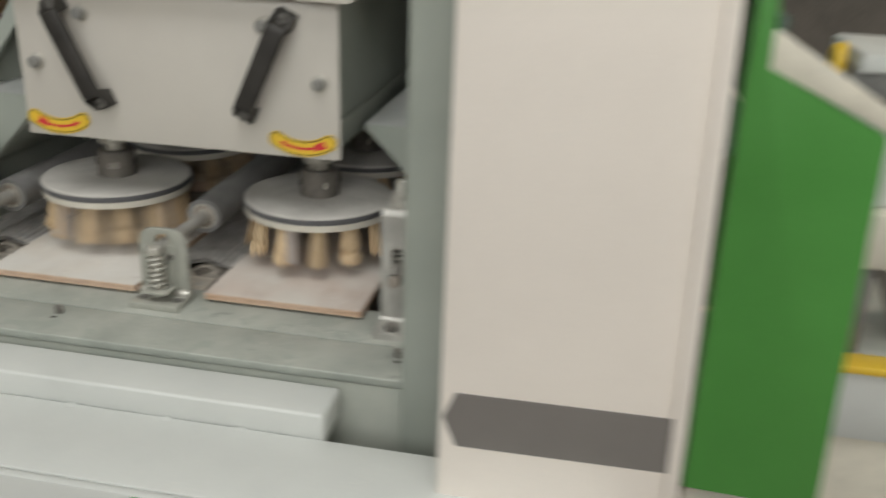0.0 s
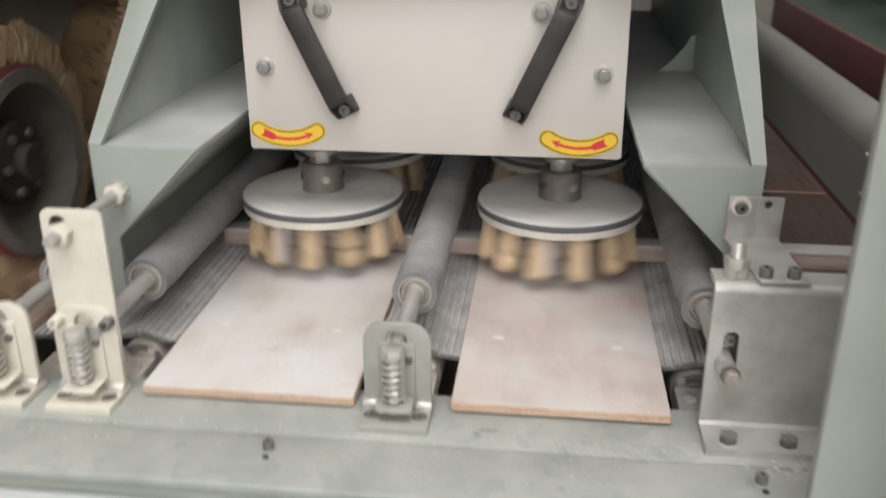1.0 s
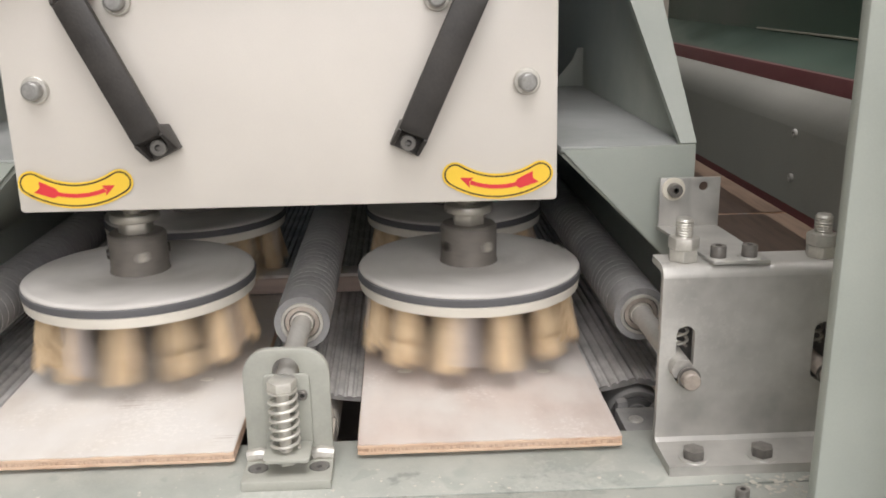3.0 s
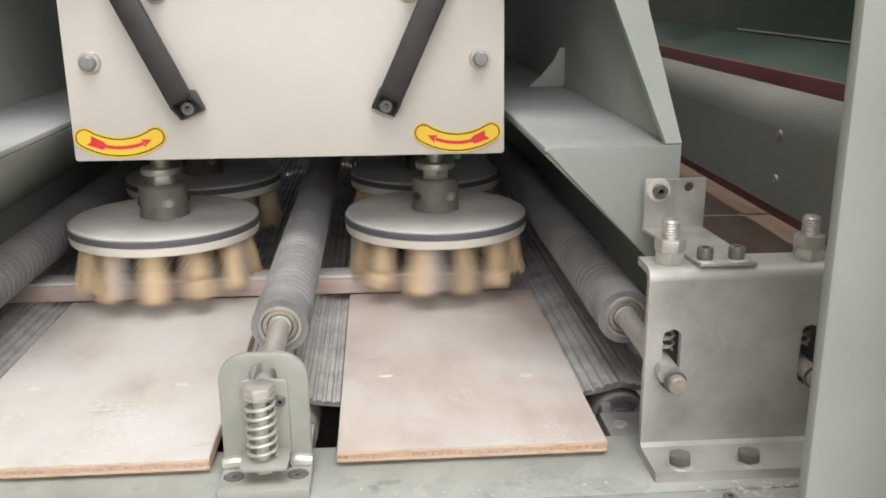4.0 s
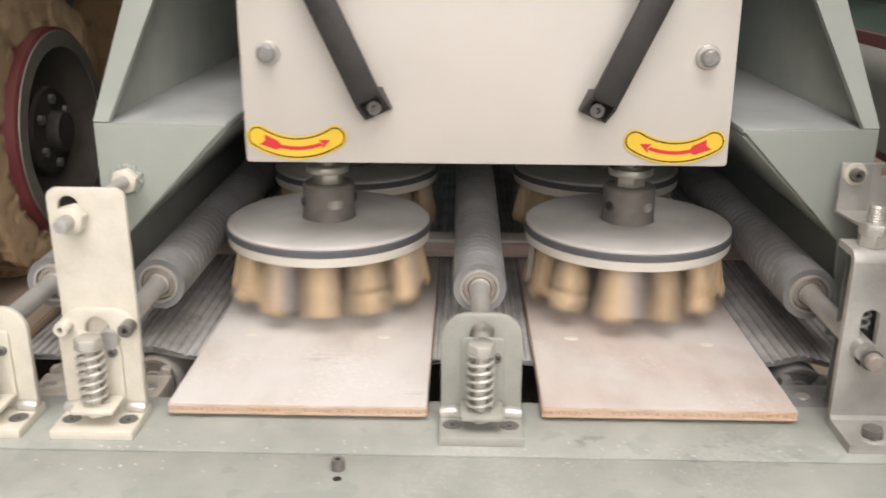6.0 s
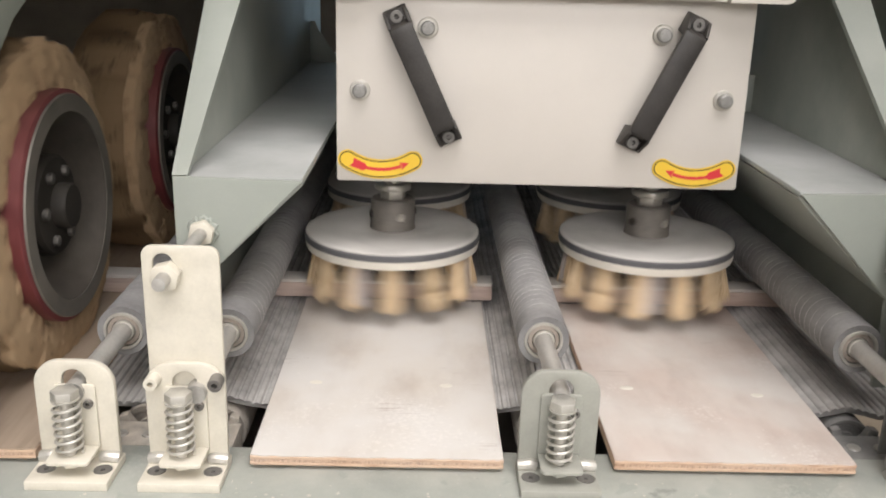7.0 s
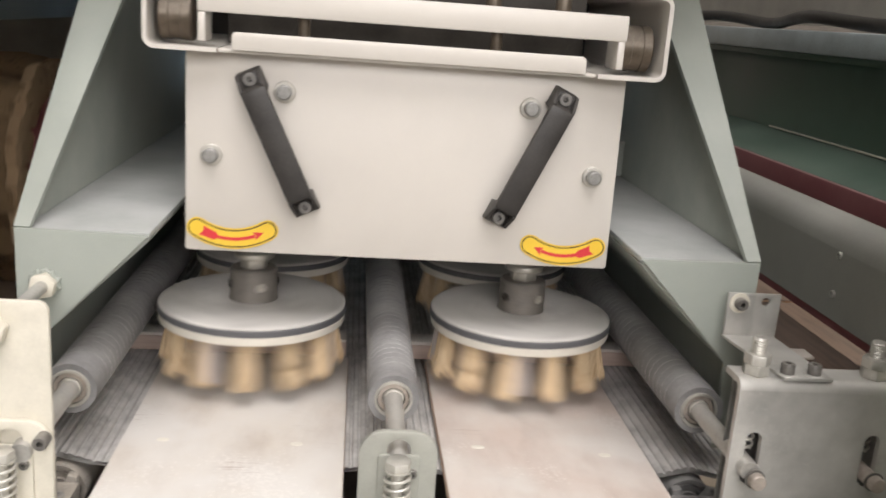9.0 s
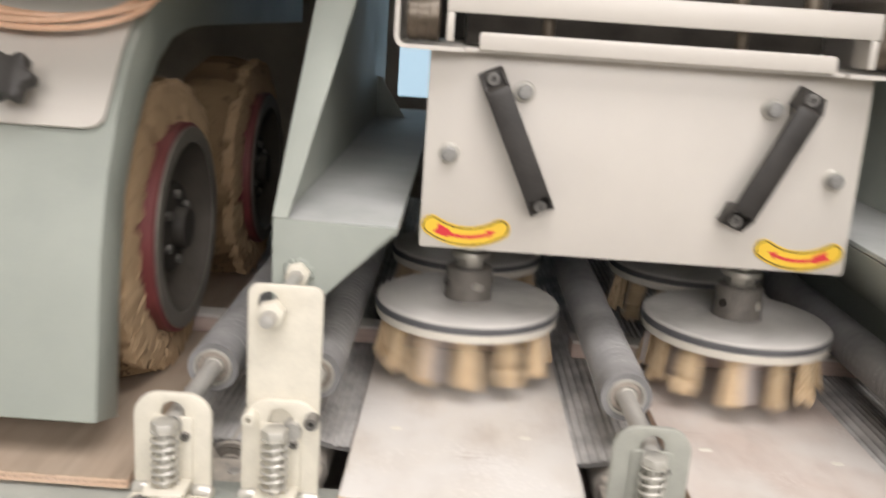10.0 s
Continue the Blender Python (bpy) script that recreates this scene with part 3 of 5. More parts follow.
def support_roller(x, steel=DARK_STEEL):
    t = thing("support_roller", "dusty steel support roller in a dark bearing block below the belt" if x > 0.1 else "dust-caked steel support roller in a bearing block below the belt", "roller", pose(x, 0, -0.034), "support rollers")
    part("roller_body", lathe([(0, 0.124), (0.0125, 0.124), (0.0125, 0.1275), (0.0165, 0.1275), (0.0172, 0.1262), (0.0195, 0.1262), (0.0203, 0.1275), (0.0225, 0.1275), (0.0232, 0.124), (0.0265, 0.124), (0.0272, 0.127), (0.0272, 1.45), (0, 1.45)], 36, "y"), steel, t)
    part("shaft", lathe([(0, 0.085), (0.0085, 0.085), (0.0085, 0.13), (0, 0.13)], 20, "y"), STEEL, t)
    saddle = [(-0.0235, -0.05), (0.0235, -0.05), (0.0235, 0.010), (0.0150, 0.012), (0.0125, 0.006)]
    saddle += [(0.0105 * math.cos(radians(a)), 0.006 - 0.0105 * math.sin(radians(a))) for a in range(20, 161, 20)] + [(-0.0125, 0.006), (-0.0150, 0.012), (-0.0235, 0.010)]
    b = part("bearing_block", prism([(px, pz + 0.014) for px, pz in saddle], 0.010, "y", 0.106, 0.0008), steel, t)
    part("block_foot", box(-0.0265, 0.0265, 0.060, 0.1055, -0.05, 0.020, 0.0015), steel, t)
    for s in (-0.0130, 0.0135):
        part("block_screw", lathe([(0, 0.0004), (0.0024, 0.0004), (0.0024, 0.0014), (0.0062, 0.0014), (0.0068, 0)], 18), STEEL, b, "pale countersunk screw", at(s, 0.080, 0.0202))
    return t


for sx in STATIONS:
    support_roller(sx, DARK_STEEL if sx > 0.1 else DUSTY_BLOCK)
support_roller(-0.392, DUSTY_BLOCK)
support_roller(0.640)


def pressure_roller(x, y0):
    """Rubber-covered roller with a spiral groove, on a shaft that runs to its bracket in front."""
    t = thing("pressure_roller", "grey grooved rubber pressure roller on a steel shaft, dusty", "roller", pose(x, 0, 0.067), "pressure rollers")
    n, r, y1 = 36, 0.0255, 1.40
    bm = bmesh.new()
    ys = [y0 + 0.0022 * k for k in range(230)] + [y1]
    rings = []
    for y in ys:
        ring = []
        for k in range(n):
            a = 2 * math.pi * k / n
            ph = ((y - y0) / 0.0135 + k / n) % 1.0
            rr = r - (0.0005 if ph < 0.17 and y0 + 0.02 < y < y1 else 0)
            ring.append(bm.verts.new((rr * math.cos(a), y, rr * math.sin(a))))
        rings.append(ring)
    for a, b in zip(rings, rings[1:]):
        for k in range(n):
            bm.faces.new((a[k], a[(k + 1) % n], b[(k + 1) % n], b[k]))
    bm.faces.new(rings[-1])
    inner = [bm.verts.new((0.0195 * math.cos(2 * math.pi * k / n), y0 + 0.0005, 0.0195 * math.sin(2 * math.pi * k / n))) for k in range(n)]
    for k in range(n):
        bm.faces.new((inner[k], inner[(k + 1) % n], rings[0][(k + 1) % n], rings[0][k]))
    part("rubber_cover", bm, RUBBER, t)
    turns, per = 46, 20
    helix = [((r - 0.0002) * math.cos(-2 * math.pi * k / per), y0 + 0.026 + 0.0135 * k / per, (r - 0.0002) * math.sin(-2 * math.pi * k / per)) for k in range(turns * per)]
    part("spiral_line", tube(helix, 0.00072, 5), SPIRAL, t, "pale dusty spiral groove line")
    part("bearing", lathe([(0.0163, y0 + 0.006), (0.0165, y0 - 0.0010), (0.0190, y0 - 0.0014), (0.0194, y0 - 0.0008), (0.0194, y0 + 0.02)], 32, "y"), SPRING_STEEL, t, "dusty steel bearing ring")
    # near-black ring stands in for the shade in the bearing groove
    part("bearing_gap", lathe([(0.0100, y0 + 0.0045), (0.0194, y0 + 0.0045), (0.0194, y0 + 0.008), (0.0100, y0 + 0.008)], 32, "y"), NEAR_BLACK, t, "dark gap behind the bearing shield")
    part("bearing_seal", lathe([(0.0118, y0 + 0.0045), (0.0118, y0 + 0.0008), (0.0155, y0 + 0.0012), (0.0155, y0 + 0.0045)], 32, "y"), SHAFT_END, t, "dusty brown bearing seal")
    part("inner_ring", lathe([(0.0088, y0 + 0.012), (0.0088, y0 - 0.0015), (0.0104, y0 - 0.0015), (0.0108, y0 - 0.0005), (0.0108, y0 + 0.012)], 28, "y"), SPRING_STEEL, t)
    part("shaft", lathe([(0, 0.006), (0.0085, 0.006), (0.009, 0.0075), (0.009, y0 + 0.02), (0, y0 + 0.02)], 24, "y"), STEEL, t)
    return t


for roller_x, roller_y in ((-0.415, 0.138), (-0.312, 0.138), (0.0, 0.137), (0.314, 0.133)):
    pressure_roller(roller_x, roller_y)

# ---- spring brackets ----


def spring_bracket(x, tall):
    label = "cream steel bracket with a coil spring and tall bolted plate" if tall else "cream painted steel bracket with a coil spring and hexagon bolt"
    # lit, dustier copy for the left brackets, dimmer copy for the middle one
    paint = CREAM if x < -0.1 else DIM_CREAM
    metal = SPRING_STEEL
    t = thing("spring_bracket", label, "bracket", pose(x, 0, 0), "spring brackets")
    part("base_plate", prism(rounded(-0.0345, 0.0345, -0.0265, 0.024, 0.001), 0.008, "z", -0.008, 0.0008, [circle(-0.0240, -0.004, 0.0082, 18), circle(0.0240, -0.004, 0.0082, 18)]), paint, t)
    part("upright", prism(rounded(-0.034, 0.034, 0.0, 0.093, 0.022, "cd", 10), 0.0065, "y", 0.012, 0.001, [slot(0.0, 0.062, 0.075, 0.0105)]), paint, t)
    for s in (-1, 1):
        part("weld", tube([(s * 0.019, 0.0105, 0.0025), (s * 0.024, 0.0095, 0.0045), (s * 0.029, 0.0098, 0.0035), (s * 0.0335, 0.0105, 0.0025)], 0.0055, 10), SPRING_STEEL, t, "bright weld bead")
        part("countersunk_screw", lathe([(0, -0.003), (0.0022, -0.003), (0.0022, -0.0008), (0.0076, -0.0004), (0.0078, -0.004), (0, -0.004)], 20), SCREW, t, "grey countersunk screw", at(s * 0.0240, -0.004, 0))
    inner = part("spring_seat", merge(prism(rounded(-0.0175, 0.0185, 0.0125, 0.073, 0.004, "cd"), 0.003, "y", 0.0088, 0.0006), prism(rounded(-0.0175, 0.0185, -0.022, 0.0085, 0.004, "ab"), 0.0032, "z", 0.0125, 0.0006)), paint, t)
    part("seat_screw", socket_head(0.004, 0.004), BOLT, inner, m=at(0.0125, 0.0088, 0.056, FRONT))
    bolt = part("hex_bolt", merge(merge(lathe([(0, 0.004), (0.005, 0.004), (0.005, 0.069), (0, 0.069)], 14), hex_prism(0.0115, 0.0075), at(0, 0, 0.0682)), lathe([(0.0115, 0.0665), (0.0118, 0.068), (0.0095, 0.0682)], 20)), metal, t, m=at(-0.001, -0.006, 0))
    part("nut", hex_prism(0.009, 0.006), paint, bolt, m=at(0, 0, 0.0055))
    turns, pts = 6.4, []
    for k in range(180):
        a = 2 * math.pi * turns * k / 179
        u = k / 179
        h = 0.0175 + 0.047 * u
        pts.append((-0.001 + 0.0105 * math.cos(a), -0.006 + 0.0105 * math.sin(a), h))
    part("coil_spring", tube(pts, 0.00145, 8), metal, t, "dull steel coil spring")
    if tall:
        plate = part("tall_plate", prism(rounded(-0.0315, 0.0325, 0.001, 0.195, 0.009, "cd", 6), 0.005, "y", 0.019, 0.0008, [slot(-0.014, 0.166, 0.180, 0.0085)]), CREAM, t, "tall cream painted plate")
        for s in (-0.0255, 0.028):
            part("cap_screw", socket_head(0.0062, 0.013), BOLT if s > 0 else CREAM, plate, m=at(s, 0.0119, 0.079, FRONT))
        rod = part("threaded_rod", lathe([(0, -0.010), (0.0055, -0.009), (0.006, -0.007), (0.006, 0.142), (0, 0.142)], 18, "y"), STEEL, plate, "steel tie rod", at(-0.010, 0, 0.171))
        rod["label"] = "steel tie rod"
        part("nut", hex_prism(0.0125, 0.013), CREAM, plate, m=at(-0.010, 0.0189, 0.171, FRONT))
        part("nut", hex_prism(0.0125, 0.013), CREAM, plate, m=at(-0.010, 0.1425, 0.171, FRONT))
        rnd = random.Random(4)
        ring = [((0.0112 + rnd.uniform(-0.0012, 0.0028)) * math.cos(2 * math.pi * k / 30), rnd.uniform(-0.002, 0.0005), (0.0112 + rnd.uniform(-0.0012, 0.0028)) * math.sin(2 * math.pi * k / 30)) for k in range(31)]
        part("weld_bead", tube(ring, 0.0026, 7), PAINT_CLEAN, plate, "rough painted weld bead", at(-0.010, 0.1415, 0.171))
    return t


for bracket_x, is_tall in ((-0.416, False), (-0.322, True), (0.0, False)):
    spring_bracket(bracket_x, is_tall)

# ---- guide plate on the other side of the boards ----


def roller_guide():
    t = thing("roller_guide", "galvanised folded steel roller guide with two threaded studs", "bracket")
    y0 = 0.016
    n = 6
    ro, w = 0.010, 0.006
    pairs = [((-0.028, 0.0), (-0.028, -0.008)), ((y0 - 0.003, 0.0), (y0 + 0.003, -0.008)), ((y0, 0.003), (y0 + w, -0.005)), ((y0, 0.140), (y0 + w, 0.140))]
    for k in range(1, n + 1):
        c, d = math.cos(radians(90 * k / n)), math.sin(radians(90 * k / n))
        pairs.append(((y0 + ro - ro * c, 0.140 + ro * d), (y0 + ro - (ro - w) * c, 0.140 + (ro - w) * d)))
    pairs.append(((0.050, 0.150), (0.050, 0.144)))
    bm = prism([(0.2975, 0.003), (0.485, 0.003), (0.485, 0.1402), (0.2975, 0.1402)], w, "y", y0, 0, [slot(x, 0.057, 0.093, 0.0074, 10) for x in (0.318, 0.430)])
    for run in (pairs[:3], pairs[3:]):
        sub = bmesh.new()
        rows = [[sub.verts.new((x, *p)) for x in (0.2975, 0.485) for p in pr] for pr in run]
        for p, q in zip(rows, rows[1:]):
            sub.faces.new((p[0], q[0], q[2], p[2]))
            sub.faces.new((p[1], p[3], q[3], q[1]))
            sub.faces.new((p[0], p[1], q[1], q[0]))
            sub.faces.new((p[2], q[2], q[3], p[3]))
        for p in (rows[0], rows[-1]):
            sub.faces.new((p[0], p[2], p[3], p[1]))
        merge(bm, sub)
    plate = part("folded_plate", bm, GALV, t)
    part("inner_web", box(0.3075, 0.4845, 0.052, 0.055, -0.004, 0.1435, 0.0008), DARK_STEEL, plate, "dark inner web plate")
    for x in (0.318, 0.430):
        part("spring_behind", tube([(0.0075 * math.cos(2 * math.pi * 9 * k / 162), 0.0165 + 0.0075 * math.sin(2 * math.pi * 9 * k / 162), 0.076 + 0.066 * k / 162) for k in range(163)], 0.0013, 6), SPRING_STEEL, plate, "small coil spring", at(x - 0.001, y0, 0))
        part("shaft_end", lathe([(0, -0.022), (0.0063, -0.022), (0.0073, -0.0208), (0.0073, -0.014), (0.0062, -0.0135), (0.0062, -0.0115), (0.0073, -0.011), (0.0073, 0.030), (0, 0.030)], 24, "y"), SHAFT_END, plate, "worn brownish steel shaft end", at(x + 0.0005, y0, 0.0610))
        part("retaining_ring", lathe([(0.0062, -0.0134), (0.0092, -0.0134), (0.0092, -0.0122), (0.0062, -0.0122)], 20, "y"), BOLT, plate, "dark retaining ring", at(x + 0.0005, y0, 0.0610))
        stud = part("threaded_stud", screw_thread(0.0072, 0.10, 0.1845, 0.0022), SPRING_STEEL, t, m=at(x - 0.0005, 0.034, 0))
        part("nut", hex_prism(0.0122, 0.0095), SPRING_STEEL, stud, m=at(0, 0, 0.1502))
        part("nut", hex_prism(0.0122, 0.0095), SPRING_STEEL, stud, m=Matrix.Translation((0, 0, 0.1599)) @ Matrix.Rotation(0.5, 4, "Z"))
    for x in (0.320, 0.375):
        part("washer", lathe([(0, 0.0012), (0.011, 0.0012), (0.0115, 0)], 22), GALV, plate, m=at(x, -0.015, 0))
        part("hex_bolt", hex_prism(0.0088, 0.0078), BOLT, plate, "black hexagon bolt", at(x, -0.015, 0.0012))
    # thin angle sheet that ties the guide to the arm behind it
    sheet = part("angle_sheet", merge(prism([(0.322, 0.128), (0.376, 0.128), (0.382, 0.017), (0.337, 0.017)], 0.003, "z", 0.1502, 0.0004), prism([(0.323, 0.152), (0.377, 0.152), (0.377, 0.197), (0.323, 0.197)], 0.003, "y", 0.125, 0.0004, [circle(0.362, 0.189, 0.0042, 12)])), GALV, t, "thin galvanised angle sheet")
    for x, y in ((0.343, 0.026), (0.368, 0.026)):
        part("washer", lathe([(0, 0.001), (0.009, 0.001), (0.0095, 0)], 20), GALV, sheet, m=at(x, y, 0.1532))
        part("cap_screw", socket_head(0.0062, 0.0095), BOLT, sheet, m=at(x, y, 0.1542))
    part("washer", lathe([(0, 0.0015), (0.010, 0.0015), (0.0105, 0)], 20), CREAM, sheet, m=at(0.335, 0.125, 0.187, FRONT))
    part("cap_screw", socket_head(0.0062, 0.007), BOLT, sheet, m=at(0.335, 0.1235, 0.187, FRONT))
    return t


roller_guide()

# ---- side arms ----


def side_arm(s):
    """Welded arm: front plate with a cut corner, shelf, outer wall with a leaning flange, rear gusset."""
    t = thing("steel_gantry", "grey-green welded sheet steel arm with a dusty shelf", "gantry", group="gantry sides")

    def X(v):
        return s * v

    def poly(pts):
        return [(X(a), b) for a, b in pts]

    part("front_plate", prism(poly([(0.238, 0.2205), (0.359, 0.2235), (0.359, 0.02), (0.340, 0.02), (0.338, 0.116)]), 0.006, "y", 0.143, 0.001), PAINT_CLEAN, t)
    part("shelf", box(min(X(0.238), X(0.353)), max(X(0.238), X(0.353)), 0.1495, 1.30, 0.2165, 0.2225, 0.0012), SHELF, t, "shelf under pale grey dust")
    # sloping underside behind the cut corner
    bm = bmesh.new()
    v = [bm.verts.new((X(a), y, z)) for a, z in ((0.238, 0.2155), (0.340, 0.114), (0.344, 0.118), (0.242, 0.216)) for y in (0.150, 1.30)]
    for q in ((0, 1, 3, 2), (2, 3, 5, 4), (4, 5, 7, 6), (6, 7, 1, 0), (0, 2, 4, 6), (1, 7, 5, 3)):
        bm.faces.new([v[k] for k in q])
    part("underside", bm, PAINT, t)
    k = 1.08
    top = 0.62
    part("outer_wall", prism([(0.1495, 0.02), (1.30, 0.02), (1.30, top), (0.150 + (top - 0.2235) * k, top), (0.1495, 0.2235)], 0.006, "x", X(0.3535) if s > 0 else -0.3595, 0.0008), PAINT, t)
    bm = bmesh.new()
    lean = (Vector((0, k, 1)).normalized().cross(Vector((1, 0, 0)))) * 0.006
    pts = [(0.345, 0.2245), (0.3595, 0.2245), (0.3595, top), (0.286, top)]
    a = [bm.verts.new((X(px), 0.143 + (pz - 0.2235) * k, pz)) for px, pz in pts]
    b = [bm.verts.new((X(px), 0.143 + (pz - 0.2235) * k + 0.005, pz - 0.0035)) for px, pz in pts]
    bm.faces.new(a), bm.faces.new(b)
    for q in range(4):
        bm.faces.new((a[q], a[(q + 1) % 4], b[(q + 1) % 4], b[q]))
    part("leaning_flange", bm, PAINT_CLEAN, t)
    if s > 0:
        part("gusset", prism(poly([(0.303, 0.223), (0.353, 0.223), (0.353, 0.276), (0.345, 0.276), (0.338, 0.260), (0.320, 0.238)]), 0.006, "y", 0.63, 0.0006), PAINT, t)
    else:
        part("rear_gusset", prism(poly([(0.296, 0.223), (0.353, 0.223), (0.353, 0.300), (0.343, 0.300), (0.338, 0.286)]), 0.006, "y", 1.12, 0.0006), PAINT, t)
    return t


for arm_side in (-1, 1):
    side_arm(arm_side)

# ---- boards ----


def worn(x0, x1, y0, y1, rnd, deep=0.0005):
    """Outline of a board whose sawn front edge is a little chipped."""
    n = 46
    front = [(x0 + (x1 - x0) * k / n, y0 + (rnd.uniform(0, deep) if rnd.random() < 0.5 else 0) + (0.001 if k in (0, n) else 0)) for k in range(n + 1)]
    return front + [(x1, y1), (x0, y1)]


def board(x0, x1, y0, y1, top, label, knots):
    t = thing("wooden_board", label, "board", pose(0, 0, 0), "boards on the belt")
    w = 0.0095
    rnd = random.Random(int(1000 * x1))
    for k, (za, zb, mat) in enumerate(((-0.0038, -0.0012, PLY_EDGE), (-0.0011, 0.0018, PLY_CORE), (0.0019, 0.0042, PLY_EDGE))):
        part("ply", prism(worn(x0 + 0.0003 * (k == 1), x1 - 0.0003 * (k == 1), y0 + 0.0006 * (k == 1), y1, rnd), zb - za, "z", za, 0.0003), mat, t, "orange-brown plywood edge" if mat is PLY_EDGE else "darker inner ply")
    part("face_veneer", prism(worn(x0 + 0.0004, x1 - 0.0004, y0 + 0.0008, y1 - 0.0004, rnd, 0.0011), 0.0014, "z", -0.0038 + w - 0.0014, 0.0004), top, t)
    for k, (kx, ky, kr) in enumerate(knots):
        part("filled_knot", lathe([(0, 0.0004), (kr, 0.0003), (kr * 1.1, 0)], 16), DISC_RIM, t, "pale filler spot", at(kx, ky, 0.0057) @ Matrix.Diagonal((1.5, 1, 1, 1)))
    return t


board(-0.270, -0.046, 0.013, 0.398, PLY_TOP, "pale dusty plywood board on the conveyor", ((-0.095, 0.156, 0.004), (-0.229, 0.158, 0.004)))
board(0.053, 0.271, 0.016, 0.398, PLY_PINK, "pinkish dusty plywood board on the conveyor", ((0.093, 0.160, 0.0045), (0.226, 0.149, 0.004)))
board(-0.690, -0.458, 0.016, 0.70, DUSTY_PLANK, "brownish plywood board under the brush wheels", ())
board(0.44, 0.77, 0.735, 1.40, SHADED_PLANK, "brown wooden board with shade in its colour, beyond another beside the steel beam", ())
board(0.44, 0.77, 0.16, 0.725, SHADED_PLANK, "brown wooden board with shade in its colour beside the steel beam", ())


def cross_batten(length, x):
    """A strip across the boards' far ends; its origin is the end that shows."""
    t = thing("cross_batten", "dusty pinkish wooden batten lying across the belt", "batten", pose(x, 0, 0), "battens behind the boards")
    x0, x1 = min(0, length), max(0, length)
    part("batten_body", box(x0, x1, 0.400, 0.430, 0.0059, 0.0255, 0.002), PLANK_WOOD, t)
    part("top_strip", box(x0, x1, 0.399, 0.431, 0.0257, 0.0300, 0.001), PLY_TOP, t, "pale dusty top strip")
    return t


BATTENS = [cross_batten(-0.63, 0.315), cross_batten(0.60, 0.345)]

# ---- brush head: slides to and fro across the belt, with four turning brush discs ----


def arrow_label(name, parent, x, z, flip, y=-0.0012):
    """Curved yellow sticker with a black line and a red arrow, laid on the cover."""
    n, R, half, thick = 24, 0.066, 0.0378, 0.0108
    amax = half / R

    def arc(r0, r1, a0, a1, y0, lift, mat, nm, par, cap=0.0):
        outer = [(R * 0 + r1 * math.sin(a0 + (a1 - a0) * k / n), -r1 * math.cos(a0 + (a1 - a0) * k / n)) for k in range(n + 1)]
        inner = [(r0 * math.sin(a0 + (a1 - a0) * k / n), -r0 * math.cos(a0 + (a1 - a0) * k / n)) for k in range(n + 1)]
        pts = list(outer)
        if cap:
            cx, cz, rr = (r0 + r1) / 2 * math.sin(a1), -(r0 + r1) / 2 * math.cos(a1), (r1 - r0) / 2
            pts += [(cx + rr * math.cos(a1 - math.pi / 2 + math.pi * k / 8), cz + rr * math.sin(a1 - math.pi / 2 + math.pi * k / 8)) for k in range(1, 8)]
        pts += inner[::-1]
        if cap:
            cx, cz = (r0 + r1) / 2 * math.sin(a0), -(r0 + r1) / 2 * math.cos(a0)
            pts += [(cx + rr * math.cos(a0 + math.pi / 2 + math.pi * k / 8), cz + rr * math.sin(a0 + math.pi / 2 + math.pi * k / 8)) for k in range(1, 8)]
        if flip:
            pts = [(-a, b) for a, b in pts]
        return part(nm, prism([(a, b + R) for a, b in pts], lift, "y", y0, 0), mat, par)

    base = arc(R - thick, R + thick, -amax, amax, -0.0006, 0.0006, YELLOW, name, parent, 1)
    base.matrix_basis = at(x, y, z)
    tagged(base, "yellow curved rotation sticker with a red arrow")
    arc(R - thick + 0.0016, R + thick - 0.0016, -amax, amax, -0.0008, 0.0002, LABEL_BLACK, "outline", base, 1)
    arc(R - thick + 0.0029, R + thick - 0.0029, -amax, amax, -0.0010, 0.0002, YELLOW, "yellow_field", base, 1)
    f = -1 if flip else 1
    arc(R - 0.0017, R + 0.0017, -0.26, 0.36, -0.0013, 0.0003, LABEL_RED, "arrow_shaft", base)

    def spot(a, r):
        return (f * r * math.sin(a), R - r * math.cos(a))

    part("arrow_tip", prism([spot(0.50, R), spot(0.34, R + 0.0046), spot(0.375, R), spot(0.34, R - 0.0046)], 0.0003, "y", -0.0014, 0), LABEL_RED, base)
    part("arrow_tail", prism([spot(-0.20, R), spot(-0.27, R + 0.0042), spot(-0.50, R + 0.0052), spot(-0.46, R), spot(-0.50, R - 0.0052), spot(-0.27, R - 0.0042)], 0.0003, "y", -0.0014, 0), LABEL_RED, base)
    return base


